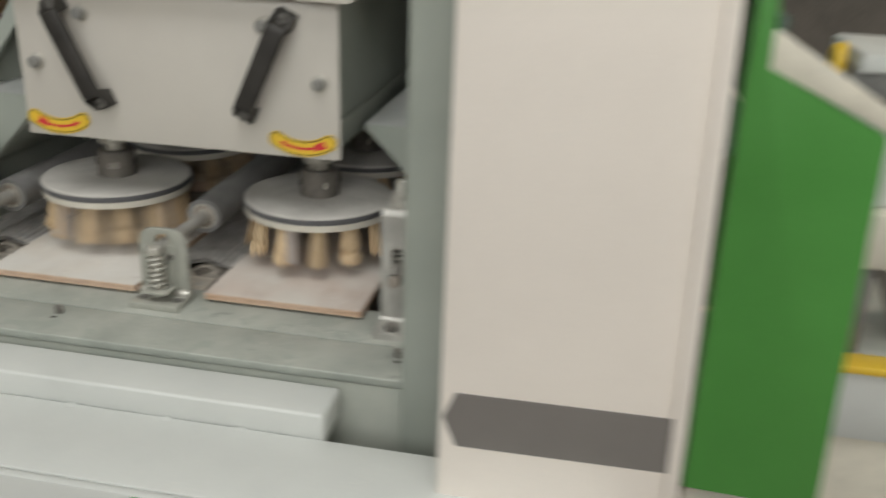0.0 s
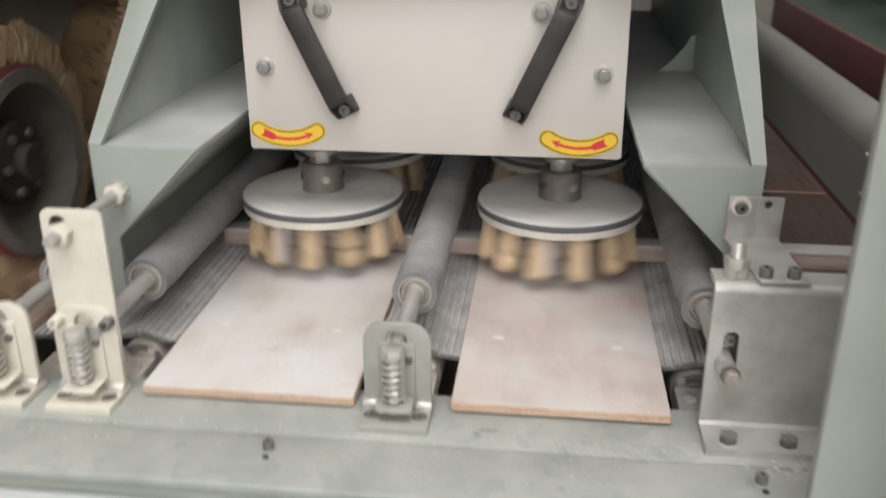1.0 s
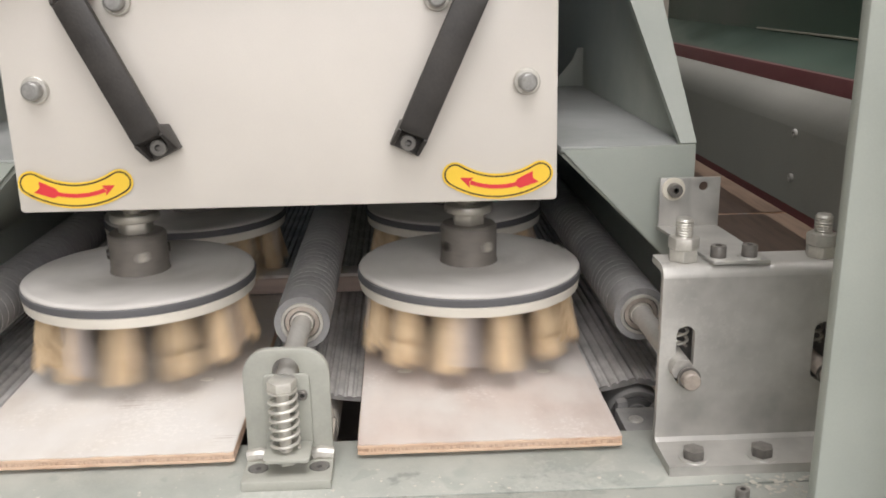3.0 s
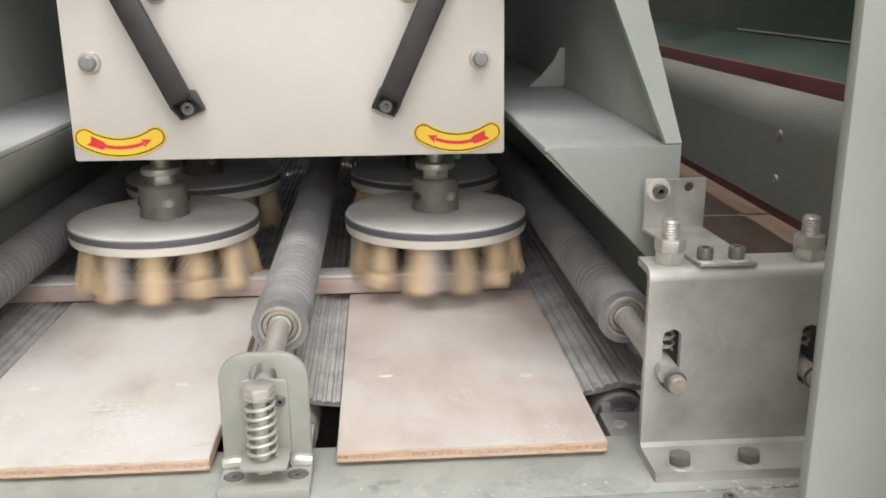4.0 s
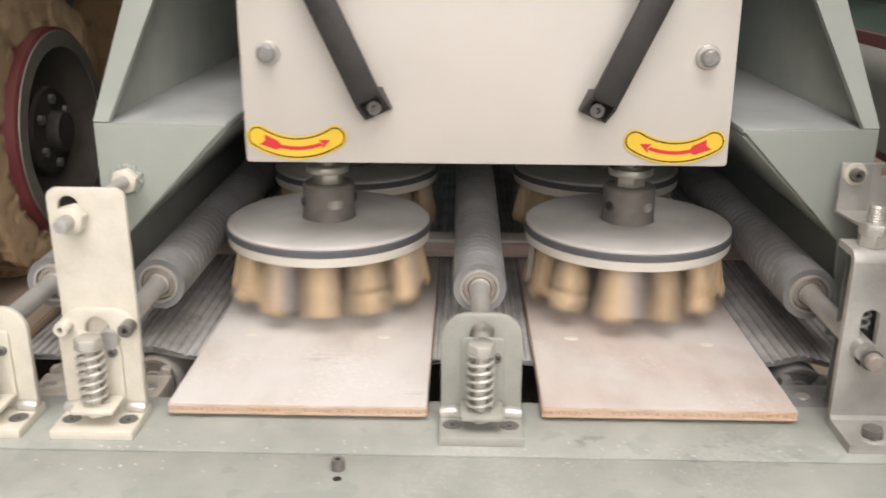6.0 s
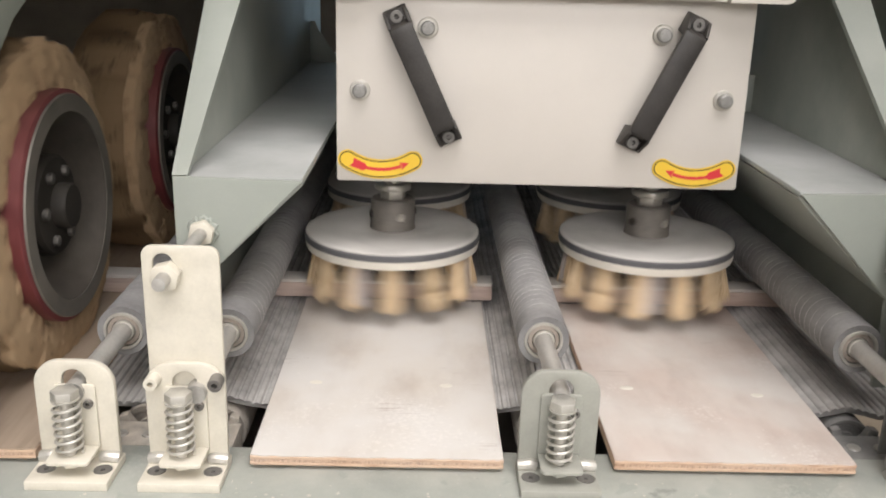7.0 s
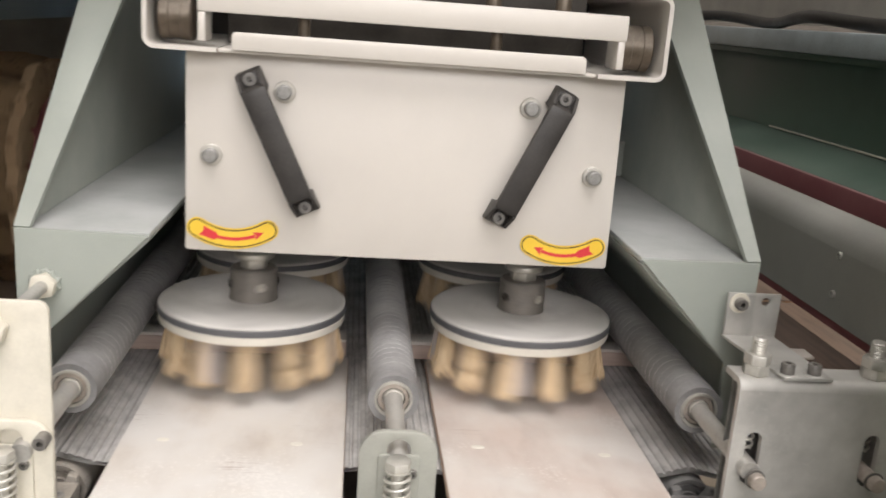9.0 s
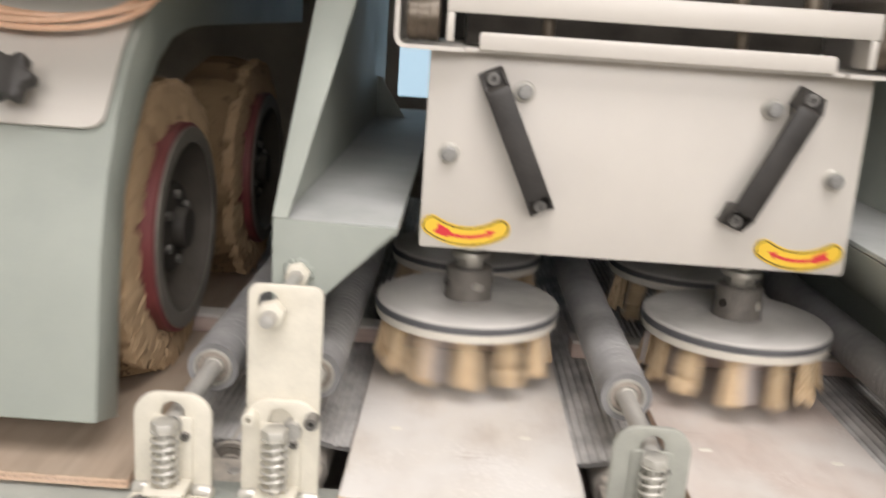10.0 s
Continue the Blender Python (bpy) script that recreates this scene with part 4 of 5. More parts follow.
def handle_on(parent, top, bottom):
    """Black plastic bow handle between two screwed feet."""
    a, b = Vector((top[0], 0, top[1])), Vector((bottom[0], 0, bottom[1]))
    d = b - a
    ln = d.length
    ang = math.atan2(d.x, -d.z)
    m = Matrix.Translation((a.x, -0.0005, a.z)) @ Matrix.Rotation(-ang, 4, "Y")
    # local: z runs down the handle, y out of the cover
    h, w, tk = 0.030, 0.0125, 0.008
    side = [(0.0115, 0.0), (0.0095, -0.012), (-0.0045, -0.015), (-0.0075, -h), (-0.015, -h - 0.001), (-ln + 0.015, -h - 0.001), (-ln + 0.0075, -h), (-ln + 0.0045, -0.015), (-ln - 0.0095, -0.012), (-ln - 0.0115, 0.0),
            (-ln + 0.011, 0.0), (-ln + 0.012, -0.009), (-ln + 0.015, -h + tk), (-0.015, -h + tk), (-0.012, -0.009), (-0.011, 0.0)]
    bm = prism([(y, z) for z, y in side], 2 * w, "x", -w, 0.0018)
    h_ob = part("handle", bm, PLASTIC, parent, "black plastic bow handle", m)
    for x0 in (-w, w - 0.0028):
        for z0, sg in ((0.0, 1), (-ln, -1)):
            cheek = [(0.0005, z0 + sg * 0.0108), (-0.0145, z0 + sg * 0.0095), (-h - 0.0005, z0 - sg * 0.0065), (-h + tk, z0 - sg * 0.014), (0.0005, z0 - sg * 0.0105)]
            part("foot_cheek", prism(cheek, 0.0032, "x", x0 - 0.0002, 0.0006), PLASTIC, h_ob)
    for z in (0.002, -ln - 0.002):
        part("handle_screw", socket_head(0.0066, 0.0048), SCREW, h_ob, m=at(0, -0.0138, z, FRONT))
    return h_ob


def brush_disc(parent, x, y, turn):
    """A disc with a dusty face, dark band and light rim, and twelve tufts of sisal with abrasive cloth."""
    d = new("brush_disc")
    d.parent = parent
    d.matrix_basis = pose(x, y, 0.0, 0, 0, turn)
    tagged(d, "round brush disc with tan sisal tufts")
    R = 0.1092
    part("disc_face", lathe([(0, 0.1020), (R - 0.006, 0.1017), (R - 0.0032, 0.1015), (R - 0.001, 0.1000), (R - 0.001, 0.0985), (0, 0.0985)], 72), DISC_TOP, d, "dusty grey disc face")
    part("dark_band", lathe([(R - 0.01, 0.0983), (R - 0.0004, 0.0983), (R + 0.0004, 0.0975), (R + 0.0004, 0.0912), (R - 0.01, 0.0908)], 72), DISC_BAND, d, "dark rubber band")
    part("light_rim", lathe([(0, 0.0906), (R - 0.0008, 0.0906), (R, 0.0895), (R - 0.0015, 0.0810), (R - 0.004, 0.0802), (0, 0.0802)], 72), DISC_RIM, d, "cream disc rim")
    hub = part("hub", lathe([(0, 0.140), (0.0255, 0.140), (0.0275, 0.138), (0.0275, 0.1065), (0.0285, 0.1025), (0, 0.1025)], 36), HUB, d, "dark dusty steel hub")
    for a in (0, 90, 180, 270):
        part("grub_screw", lathe([(0, 0.0005), (0.003, 0.0005), (0.003, 0.0018), (0.0048, 0.0018), (0.0052, 0)], 14), LABEL_BLACK if a % 180 else STEEL_BRIGHT, d, m=Matrix.Rotation(radians(a + 20), 4, "Z") @ at(0, -0.0275, 0.121, FRONT))
    part("shaft_nut", merge(hex_prism(0.0165, 0.012), lathe([(0, 0.012), (0.011, 0.012), (0.011, 0.035), (0, 0.035)], 20)), STEEL_BRIGHT, d, m=at(0, 0, 0.140))
    part("lock_collar", lathe([(0, 0.152), (0.0225, 0.152), (0.0235, 0.1535), (0.0235, 0.158), (0.0225, 0.1595), (0, 0.1595)], 28), STEEL_BRIGHT, d)
    rnd = random.Random(int(1000 * (x + 1) + 77 * y))
    for k in range(12):
        a = 30 * k + rnd.uniform(-1.5, 1.5)
        kind = k % 3
        turn_k = Matrix.Rotation(radians(a), 4, "Z")
        part("tuft", tuft_mesh(rnd, (0.0118, 0.0152, 0.0126)[kind], kind == 1), SISAL, d, "", turn_k)
        if kind != 1:
            part("abrasive_strip", strip_mesh(rnd, kind == 2), ABRASIVE, d, "grey abrasive cloth strip", turn_k)
    return d


def tuft_mesh(rnd, wide, folded):
    """A flat bundle of stiff fibres, fluted, narrow at the disc and splayed at its ragged lower end; a folded one bulges under a crease."""
    bm = bmesh.new()
    n, rows = 34, 14
    flute = [rnd.uniform(0.74, 1.10) for _ in range(n)]
    ends = [rnd.choice((-0.004, -0.002, 0.0, 0.0015, 0.003)) + rnd.uniform(-0.001, 0.001) for _ in range(n)]
    lean, crease = rnd.uniform(-0.003, 0.004), rnd.uniform(0.60, 0.70)
    rings = []
    for r in range(rows + 1):
        u = r / rows
        splay = 0.78 + 0.26 * u ** 0.7 - 0.16 * max(0.0, u - 0.88) / 0.12
        out = 0.0
        if folded:
            splay += 0.10 * math.exp(-(((u - 0.45) / 0.16) ** 2)) - 0.16 * math.exp(-(((u - crease) / 0.05) ** 2)) + 0.10 * math.exp(-(((u - 0.84) / 0.10) ** 2))
            out = -0.0035 * math.exp(-(((u - crease) / 0.06) ** 2))
        ring = []
        for k in range(n):
            a = 2 * math.pi * k / n
            f = 1 + (flute[k] - 1) * (0.25 + 0.9 * u)
            x = wide * splay * f * math.cos(a) + lean * u * u
            y = -0.0905 - 0.0075 * u - out + 0.0105 * (0.75 + 0.4 * u) * f * math.sin(a)
            ring.append(bm.verts.new((x, y, 0.0806 - u * (0.0535 + ends[k] * u * u))))
        rings.append(ring)
    for p, q in zip(rings, rings[1:]):
        for k in range(n):
            bm.faces.new((p[k], p[(k + 1) % n], q[(k + 1) % n], q[k]))
    tip = bm.verts.new((lean, -0.096, 0.031))
    for k in range(n):
        bm.faces.new((rings[-1][k], rings[-1][(k + 1) % n], tip))
    bm.faces.new(rings[0])
    return bm


def strip_mesh(rnd, outside):
    """Slit strip of abrasive cloth behind its tuft, or beside it on the outside."""
    bm = bmesh.new()
    for k in range(3):
        w, lean = 0.0065, rnd.uniform(-0.002, 0.003)
        x0 = 0.0105 + 0.0035 * (k - 1) if outside else -0.008 + 0.006 * k
        yb = -0.1005 + 0.002 * k if outside else -0.076
        low = 0.029 + rnd.uniform(0, 0.006)
        pts = [(x0, yb, 0.0805), (x0 + w * 0.7, yb, 0.0805), (x0 + w + lean, yb - 0.004, low), (x0 + lean, yb - 0.004, low + rnd.uniform(-0.002, 0.002))]
        a = [bm.verts.new(p) for p in pts]
        b = [bm.verts.new((p[0] + 0.0004, p[1] + 0.0016, p[2])) for p in pts]
        bm.faces.new(a), bm.faces.new(b)
        for q in range(4):
            bm.faces.new((a[q], a[(q + 1) % 4], b[(q + 1) % 4], b[q]))
    return bm


def brush_head():
    t = thing("brush_head", "white sliding brush head with black handles and four brush discs", "brush head")
    cover = part("front_cover", prism([(-0.2195, 0.1895), (-0.2175, 0.1875), (0.2235, 0.1875), (0.2258, 0.1895), (0.2235, 0.3900), (-0.2195, 0.3900)], 0.004, "y", 0.0, 0.0012), WHITE, t, "white powder-coated front cover")
    part("body", box(-0.212, 0.217, 0.0045, 0.54, 0.232, 0.386, 0.003), PAINT, t, "grey-green box body")
    for s in (-0.2115, 0.2135):
        part("side_skirt", box(s, s + 0.003, 0.0045, 0.54, 0.196, 0.2315, 0.0006), PAINT, t, "grey-green side skirt")
    for x, z in ((-0.194, 0.2878), (0.199, 0.2872), (-0.1225, 0.3550), (0.1266, 0.3545)):
        w = part("washer", lathe([(0, 0.0034), (0.0100, 0.0034), (0.0110, 0.0024), (0.0110, 0)], 26), SPRING_STEEL, cover, m=at(x, -0.0002, z, FRONT))
        part("round_screw", lathe([(0, 0.0102), (0.0058, 0.0102), (0.0072, 0.0092), (0.0076, 0.0080), (0.0076, 0), (0, 0)], 22), ZINC, cover, "grey zinc round-headed screw", at(x, -0.0025, z, FRONT))
    handle_on(t, (-0.1545, 0.3645), (-0.0985, 0.2440))
    handle_on(t, (0.1575, 0.3650), (0.1020, 0.2435))
    arrow_label("rotation_sticker", t, -0.1715, 0.2015, False)
    arrow_label("rotation_sticker", t, 0.1755, 0.2005, True)
    # guide channels, carried on the head, with bearings inside
    for s in (-1, 1):
        n = 5
        r, w = 0.011, 0.0042
        x0, x1, z0, z1 = 0.186, 0.2545, 0.3905, 0.474
        outer = [(x1 - r + r * math.sin(radians(90 * k / n)), z0 + r - r * math.cos(radians(90 * k / n))) for k in range(n + 1)] + [(x1 - r + r * math.cos(radians(90 * k / n)), z1 - r + r * math.sin(radians(90 * k / n))) for k in range(n + 1)]
        ri = r - w
        inner = [(x1 - r + ri * math.sin(radians(90 * k / n)), z0 + r - ri * math.cos(radians(90 * k / n))) for k in range(n + 1)] + [(x1 - r + ri * math.cos(radians(90 * k / n)), z1 - r + ri * math.sin(radians(90 * k / n))) for k in range(n + 1)]
        pts = [(x0, z0), *outer, (x0 + 0.035, z1), (x0 + 0.035, z1 - w), *inner[::-1], (x0, z0 + w)]
        part("guide_channel", prism([(s * a, b) for a, b in pts], 0.55, "y", -0.028, 0.0), WHITE, t, "white folded guide channel")
        part("bearing", lathe([(0, -0.016), (0.022, -0.016), (0.0235, -0.0145), (0.0235, -0.006), (0.0225, -0.0055), (0.0225, 0.0055), (0.0235, 0.006), (0.0235, 0.0145), (0.022, 0.016), (0, 0.016)], 32, "x", at(s * 0.228, 0.010, 0.4215)), BROWN_ROLL, t, "oily brown guide bearing")
    floor_plate = part("channel_floor", box(-0.1855, 0.1855, -0.020, 0.50, 0.3905, 0.3945, 0.001), WHITE, t)
    part("front_lip", prism(rounded(-0.172, 0.1735, 0.3935, 0.4105, 0.004, "cd", 3), 0.005, "y", -0.0265, 0.0012), WHITE, floor_plate, "white folded front lip")
    bar = part("cross_bar", box(-0.205, 0.213, -0.022, -0.012, 0.4275, 0.4525, 0.0015), WHITE, t, "white cross bar over the channel gap")
    for x in (-0.203, 0.206):
        part("end_tab", box(x - 0.0015, x + 0.0055, -0.0215, 0.02, 0.400, 0.4275, 0.001), WHITE, bar)
    # near-black block and webs added to stand in for the channel's inner shade
    part("gap_shade_block", box(-0.185, 0.185, 0.045, 0.42, 0.396, 0.56, 0.002), NEAR_BLACK, t)
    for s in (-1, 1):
        part("channel_web", box(min(s * 0.187, s * 0.249), max(s * 0.187, s * 0.249), 0.30, 0.304, 0.3955, 0.468, 0), NEAR_BLACK, t)
    for x in (-0.105, 0.085):
        part("spacer_post", lathe([(0, 0.3945), (0.006, 0.3945), (0.006, 0.4275), (0, 0.4275)], 16), BROWN_ROLL, t, "brown spacer post", at(x, -0.004, 0))
    for x in (0.08, 0.15):
        part("pipe_stub", lathe([(0, 0.4525), (0.008, 0.4525), (0.008, 0.47), (0.006, 0.475), (0, 0.475)], 16), BROWN_ROLL, t, "", at(x, 0.0, 0))
    discs = [brush_disc(t, sx * 0.160 - 0.001, y, turn) for y, turn, sx in ((0.112, 8, -1), (0.112, 21, 1), (0.365, 15, -1), (0.365, 3, 1))]
    for sx in (-1, 1):
        for y in (0.112, 0.365):
            part("spindle_collar", lathe([(0, 0.176), (0.019, 0.176), (0.020, 0.178), (0.020, 0.205), (0.032, 0.206), (0.033, 0.2325), (0, 0.2325)], 28), STEEL, t, "", at(sx * 0.160 - 0.001, y, 0))
    part("spindle_plug", lathe([(0, 0.0), (0.006, 0.0), (0.0075, 0.002), (0.0075, 0.007), (0.005, 0.010), (0, 0.0105)], 18, "x"), GREEN_PLUG, t, "small green plastic plug", at(0.179, 0.096, 0.172))
    return t, discs


HEAD, DISCS = brush_head()

# ---- wheel unit: slides the other way, with brush wheels under a hood ----


def brush_wheel(parent, y):
    """Wheel on a cross axle: a golden fibre tyre in tufts, a red ring, and a dark dished hub."""
    w = new("brush_wheel")
    w.parent = parent
    w.matrix_basis = pose(0, y, 0.168)
    tagged(w, "brush wheel of golden fibre with a dark red ring")
    rnd = random.Random(int(100 * y) + 5)
    bm = bmesh.new()
    n = 96
    prof = ((-0.016, 0.112), (-0.010, 0.142), (-0.016, 0.160), (-0.045, 0.168), (-0.085, 0.166), (-0.105, 0.150), (-0.10, 0.112))
    rings = []
    for k in range(n):
        a = 2 * math.pi * k / n
        clump = 0.007 * math.sin(k * 2 * math.pi / 8) + rnd.uniform(-0.003, 0.003)
        rings.append([bm.verts.new((px + (clump * 0.7 if r > 0.12 else 0) + rnd.uniform(-0.0015, 0.0015), (r + (clump if r > 0.13 else 0)) * math.cos(a), (r + (clump if r > 0.13 else 0)) * math.sin(a))) for px, r in prof])
    for k in range(n):
        q = (k + 1) % n
        for c in range(len(prof) - 1):
            bm.faces.new((rings[k][c], rings[k][c + 1], rings[q][c + 1], rings[q][c]))
    part("fibre_tyre", bm, GAP_SHADE_FIBRE, w, "brown fibre core darkened for the shade between tufts")
    for k in range(16):
        a = 22.5 * k + rnd.uniform(-3, 3)
        part("fibre_tuft", wheel_tuft(rnd), BRISTLE, w, m=Matrix.Rotation(radians(a), 4, "X"))
    part("red_ring", lathe([(0.112, -0.012), (0.112, 0.0105), (0.1175, 0.0105), (0.1205, 0.0085), (0.1210, -0.012)], 64, "x"), WHEEL_RED, w, "dark red painted ring")
    part("grey_rim", lathe([(0.100, 0.004), (0.098, 0.0130), (0.1155, 0.0130), (0.1165, 0.0110), (0.108, 0.0108)], 64, "x"), RIM_STEEL, w, "dusty grey rim face")
    part("steel_dish", lathe([(0, -0.020), (0.066, -0.020), (0.080, -0.014), (0.094, 0.008), (0.0975, 0.012), (0.0978, -0.02), (0, -0.03)], 56, "x"), DISH, w, "worn dusty steel dish")
    part("axle_hub", lathe([(0, 0.012), (0.022, 0.012), (0.024, 0.009), (0.024, -0.002), (0.050, -0.004), (0.053, -0.008), (0.053, -0.021), (0, -0.021)], 36, "x"), NEAR_BLACK, w, "dark axle hub")
    for a in range(0, 360, 60):
        part("hub_bolt", hex_prism(0.006, 0.006), BOLT, w, m=Matrix.Rotation(radians(a), 4, "X") @ at(-0.004, 0, 0.038) @ Matrix.Rotation(radians(90), 4, "Y"))
    return w


def wheel_tuft(rnd):
    """A fan of fibres, narrow at the ring with a gap to the next one, wide and rounded with a ragged edge outside."""
    bm = bmesh.new()
    cols, rows = 18, 7
    reach, bulge = rnd.uniform(-0.006, 0.005), rnd.uniform(0.000, 0.003)
    a, b = [], []
    for r in range(rows):
        u = r / (rows - 1)
        ra, rb = [], []
        for c in range(cols):
            v = 2 * c / (cols - 1) - 1
            rad = 0.116 + (0.052 + reach - 0.011 * v * v) * u + (rnd.uniform(-0.006, 0.005) if r == rows - 1 else 0)
            half = 0.0125 + 0.0225 * u ** 0.6
            ra.append(bm.verts.new((-0.004 + bulge * math.sin(math.pi * u) * (1 - v * v) + rnd.uniform(0, 0.0042) - 0.010 * max(0.0, u - 0.7), v * half, rad)))
            rb.append(bm.verts.new((-0.020, v * half, rad - 0.002)))
        a.append(ra)
        b.append(rb)
    for r in range(rows - 1):
        for c in range(cols - 1):
            bm.faces.new((a[r][c], a[r][c + 1], a[r + 1][c + 1], a[r + 1][c]))
        for c in (0, cols - 1):
            bm.faces.new((a[r][c], a[r + 1][c], b[r + 1][c], b[r][c]))
    for c in range(cols - 1):
        bm.faces.new((a[-1][c], a[-1][c + 1], b[-1][c + 1], b[-1][c]))
        bm.faces.new((a[0][c], a[0][c + 1], b[0][c + 1], b[0][c]))
    return bm


def wheel_unit():
    """Local origin: the first wheel's axle line on the belt, at its inner face."""
    t = thing("wheel_unit", "grey-green hooded unit with fibre brush wheels", "brush unit")
    wheels = [brush_wheel(t, 0.0), brush_wheel(t, 0.43)]
    outer = [(-0.262, 0.045), (-0.252, 0.13), (-0.243, 0.197), (-0.225, 0.257), (-0.193, 0.32), (-0.155, 0.368), (-0.118, 0.402), (-0.070, 0.432), (-0.01, 0.45), (0.75, 0.455)]
    inner = [(-0.212, 0.028), (-0.198, 0.15), (-0.180, 0.24), (-0.152, 0.288), (-0.116, 0.330), (-0.075, 0.362), (-0.035, 0.381), (0.02, 0.391), (0.085, 0.394), (0.75, 0.396)]
    part("side_rim", prism([*outer, *inner[::-1]], 0.005, "x", 0.0, 0.0008), PAINT_CLEAN, t, "grey-green arched side rim")
    bm = bmesh.new()
    va = [bm.verts.new((0.0045, y, z)) for y, z in outer]
    vb = [bm.verts.new((-0.42, y, z)) for y, z in outer]
    vc = [bm.verts.new((0.0, y + 0.004, z - 0.003)) for y, z in outer]
    vd = [bm.verts.new((-0.42, y + 0.004, z - 0.003)) for y, z in outer]
    for k in range(len(outer) - 1):
        bm.faces.new((va[k], va[k + 1], vb[k + 1], vb[k]))
        bm.faces.new((vc[k + 1], vc[k], vd[k], vd[k + 1]))
    bm.faces.new((va[0], vb[0], vd[0], vc[0]))
    part("hood_shell", bm, PAINT_CLEAN, t, "grey-green curved hood")
    # white lid on the hood with a black knob
    bm = bmesh.new()
    low, high = Vector((-0.2085, 0.305)), Vector((outer[4][0] - 0.0045, outer[4][1] + 0.0045))
    lid = [(*low.lerp(high, u), x0) for u, x0 in ((0.0, -0.028), (0.02, -0.018), (0.14, -0.010), (0.4, -0.0045), (0.8, -0.003))]
    lid += [(y - 0.0045, z + 0.0045, -0.003) for y, z in outer[4:9]]
    rows = []
    for y, z, x0 in lid:
        rows.append((bm.verts.new((x0, y, z)), bm.verts.new((-0.42, y, z)), bm.verts.new((x0, y + 0.003, z - 0.002)), bm.verts.new((-0.42, y + 0.003, z - 0.002))))
    for a, b in zip(rows, rows[1:]):
        bm.faces.new((a[0], a[1], b[1], b[0]))
        bm.faces.new((a[0], b[0], b[2], a[2]))
    bm.faces.new((rows[0][0], rows[0][1], rows[0][3], rows[0][2]))
    lid_ob = part("lid", bm, WHITE, t, "white hood lid")
    knob = prism([((0.021 + 0.0035 * math.cos(6 * a)) * math.cos(a), (0.021 + 0.0035 * math.cos(6 * a)) * math.sin(a)) for a in [2 * math.pi * k / 48 for k in range(48)]], 0.018, "z", 0.008, 0.003)
    merge(knob, lathe([(0, 0.0), (0.009, 0.0), (0.009, 0.009), (0, 0.009)], 20))
    part("star_knob", knob, PLASTIC, lid_ob, "black star knob", Matrix.Translation((-0.080, -0.205, 0.338)) @ Matrix.Rotation(radians(62), 4, "X"))
    part("axle", lathe([(0, -0.06), (0.016, -0.06), (0.016, -0.4), (0, -0.4)], 20, "x"), BLACK_IN, t, m=at(0, 0.0, 0.168))
    return t, wheels


UNIT, WHEELS = wheel_unit()


def hose_coil():
    pts = []
    for k in range(260):
        a = 2 * math.pi * 4.5 * k / 260
        r = 0.085 + 0.012 * math.sin(a * 0.37) + 0.006 * math.sin(a * 1.7)
        pts.append((r * 1.15 * math.cos(a), 0.6 * r * math.sin(a), 0.0038 + 0.0020 * (k / 260) * 4.5 + 0.003 * math.sin(a * 0.5) ** 2))
    return tube(pts, 0.0032, 8)


part("hose", hose_coil(), HOSE, UNIT, "coil of clear orange air hose", pose(-0.085, -0.115, 0.420, 38, 0, 0))

# ---- beam and dark green body beside the belt ----


def side_beam():
    t = thing("side_beam", "dusty grey-green rounded steel beam with two screws", "beam")
    r, n = 0.03, 6
    top = 0.256
    prof = [(0.475, 0.150), (0.475, top - r)] + [(0.475 + r - r * math.cos(radians(90 * k / n)), top - r + r * math.sin(radians(90 * k / n))) for k in range(n + 1)] + [(0.512, top), (0.512, 0.150)]
    part("beam_body", prism(prof, 1.40, "y", 0.02, 0.0), SHADED_BEAM_PAINT, t)
    for z in (0.2215, 0.178):
        part("screw", socket_head(0.004, 0.003), STEEL, t, m=at(0.475, 0.202, z) @ Matrix.Rotation(radians(-90), 4, "Y"))
    part("lower_red_rail", box(0.478, 0.500, 0.02, 1.42, 0.139, 0.1495, 0.001), RED, t, "dark red lower rail")
    return t


side_beam()


def green_body():
    t = thing("green_machine_body", "dark green painted steel machine body with a bare steel top", "machine body")
    part("red_rail", box(0.640, 0.650, 0.0, 1.42, 0.17, 0.245, 0.001), RED, t, "dark red painted rail")
    part("shelf_plate", prism([(0.6505, 0.236), (0.7245, 0.272), (0.7245, 0.281), (0.6505, 0.245)], 1.5, "y", 0.0, 0.0006), DARK_GREEN, t)
    part("upright_plate", box(0.725, 0.735, 0.0, 1.5, 0.035, 0.4115, 0.001), DARK_GREEN, t)
    # cream strip draws the light reflected along the sheet's edge
    part("edge_highlight", box(0.7210, 0.7247, 0.0, 0.95, 0.2815, 0.2842, 0.0004), CREAM, t, "painted highlight along the sheet edge")
    part("upper_plate", box(0.694, 0.775, 0.2, 1.5, 0.412, 0.4215, 0.001), DARK_GREEN, t)
    part("steel_top", box(0.686, 0.775, 0.2, 1.5, 0.422, 0.459, 0.004), SKY_TINT_STEEL, t, "bare steel top rail tinted with blue sky light")
    pts = [(0.72 + 0.05 * math.sin(k * 0.30) * 0.5, 0.22 + 0.034 * k, 0.476 + 0.006 * math.sin(k * 0.45)) for k in range(36)]
    part("rubber_hose", tube(pts, 0.011, 12), PLASTIC, t, "black rubber hose")
    return t


green_body()

# ---- covers in front ----


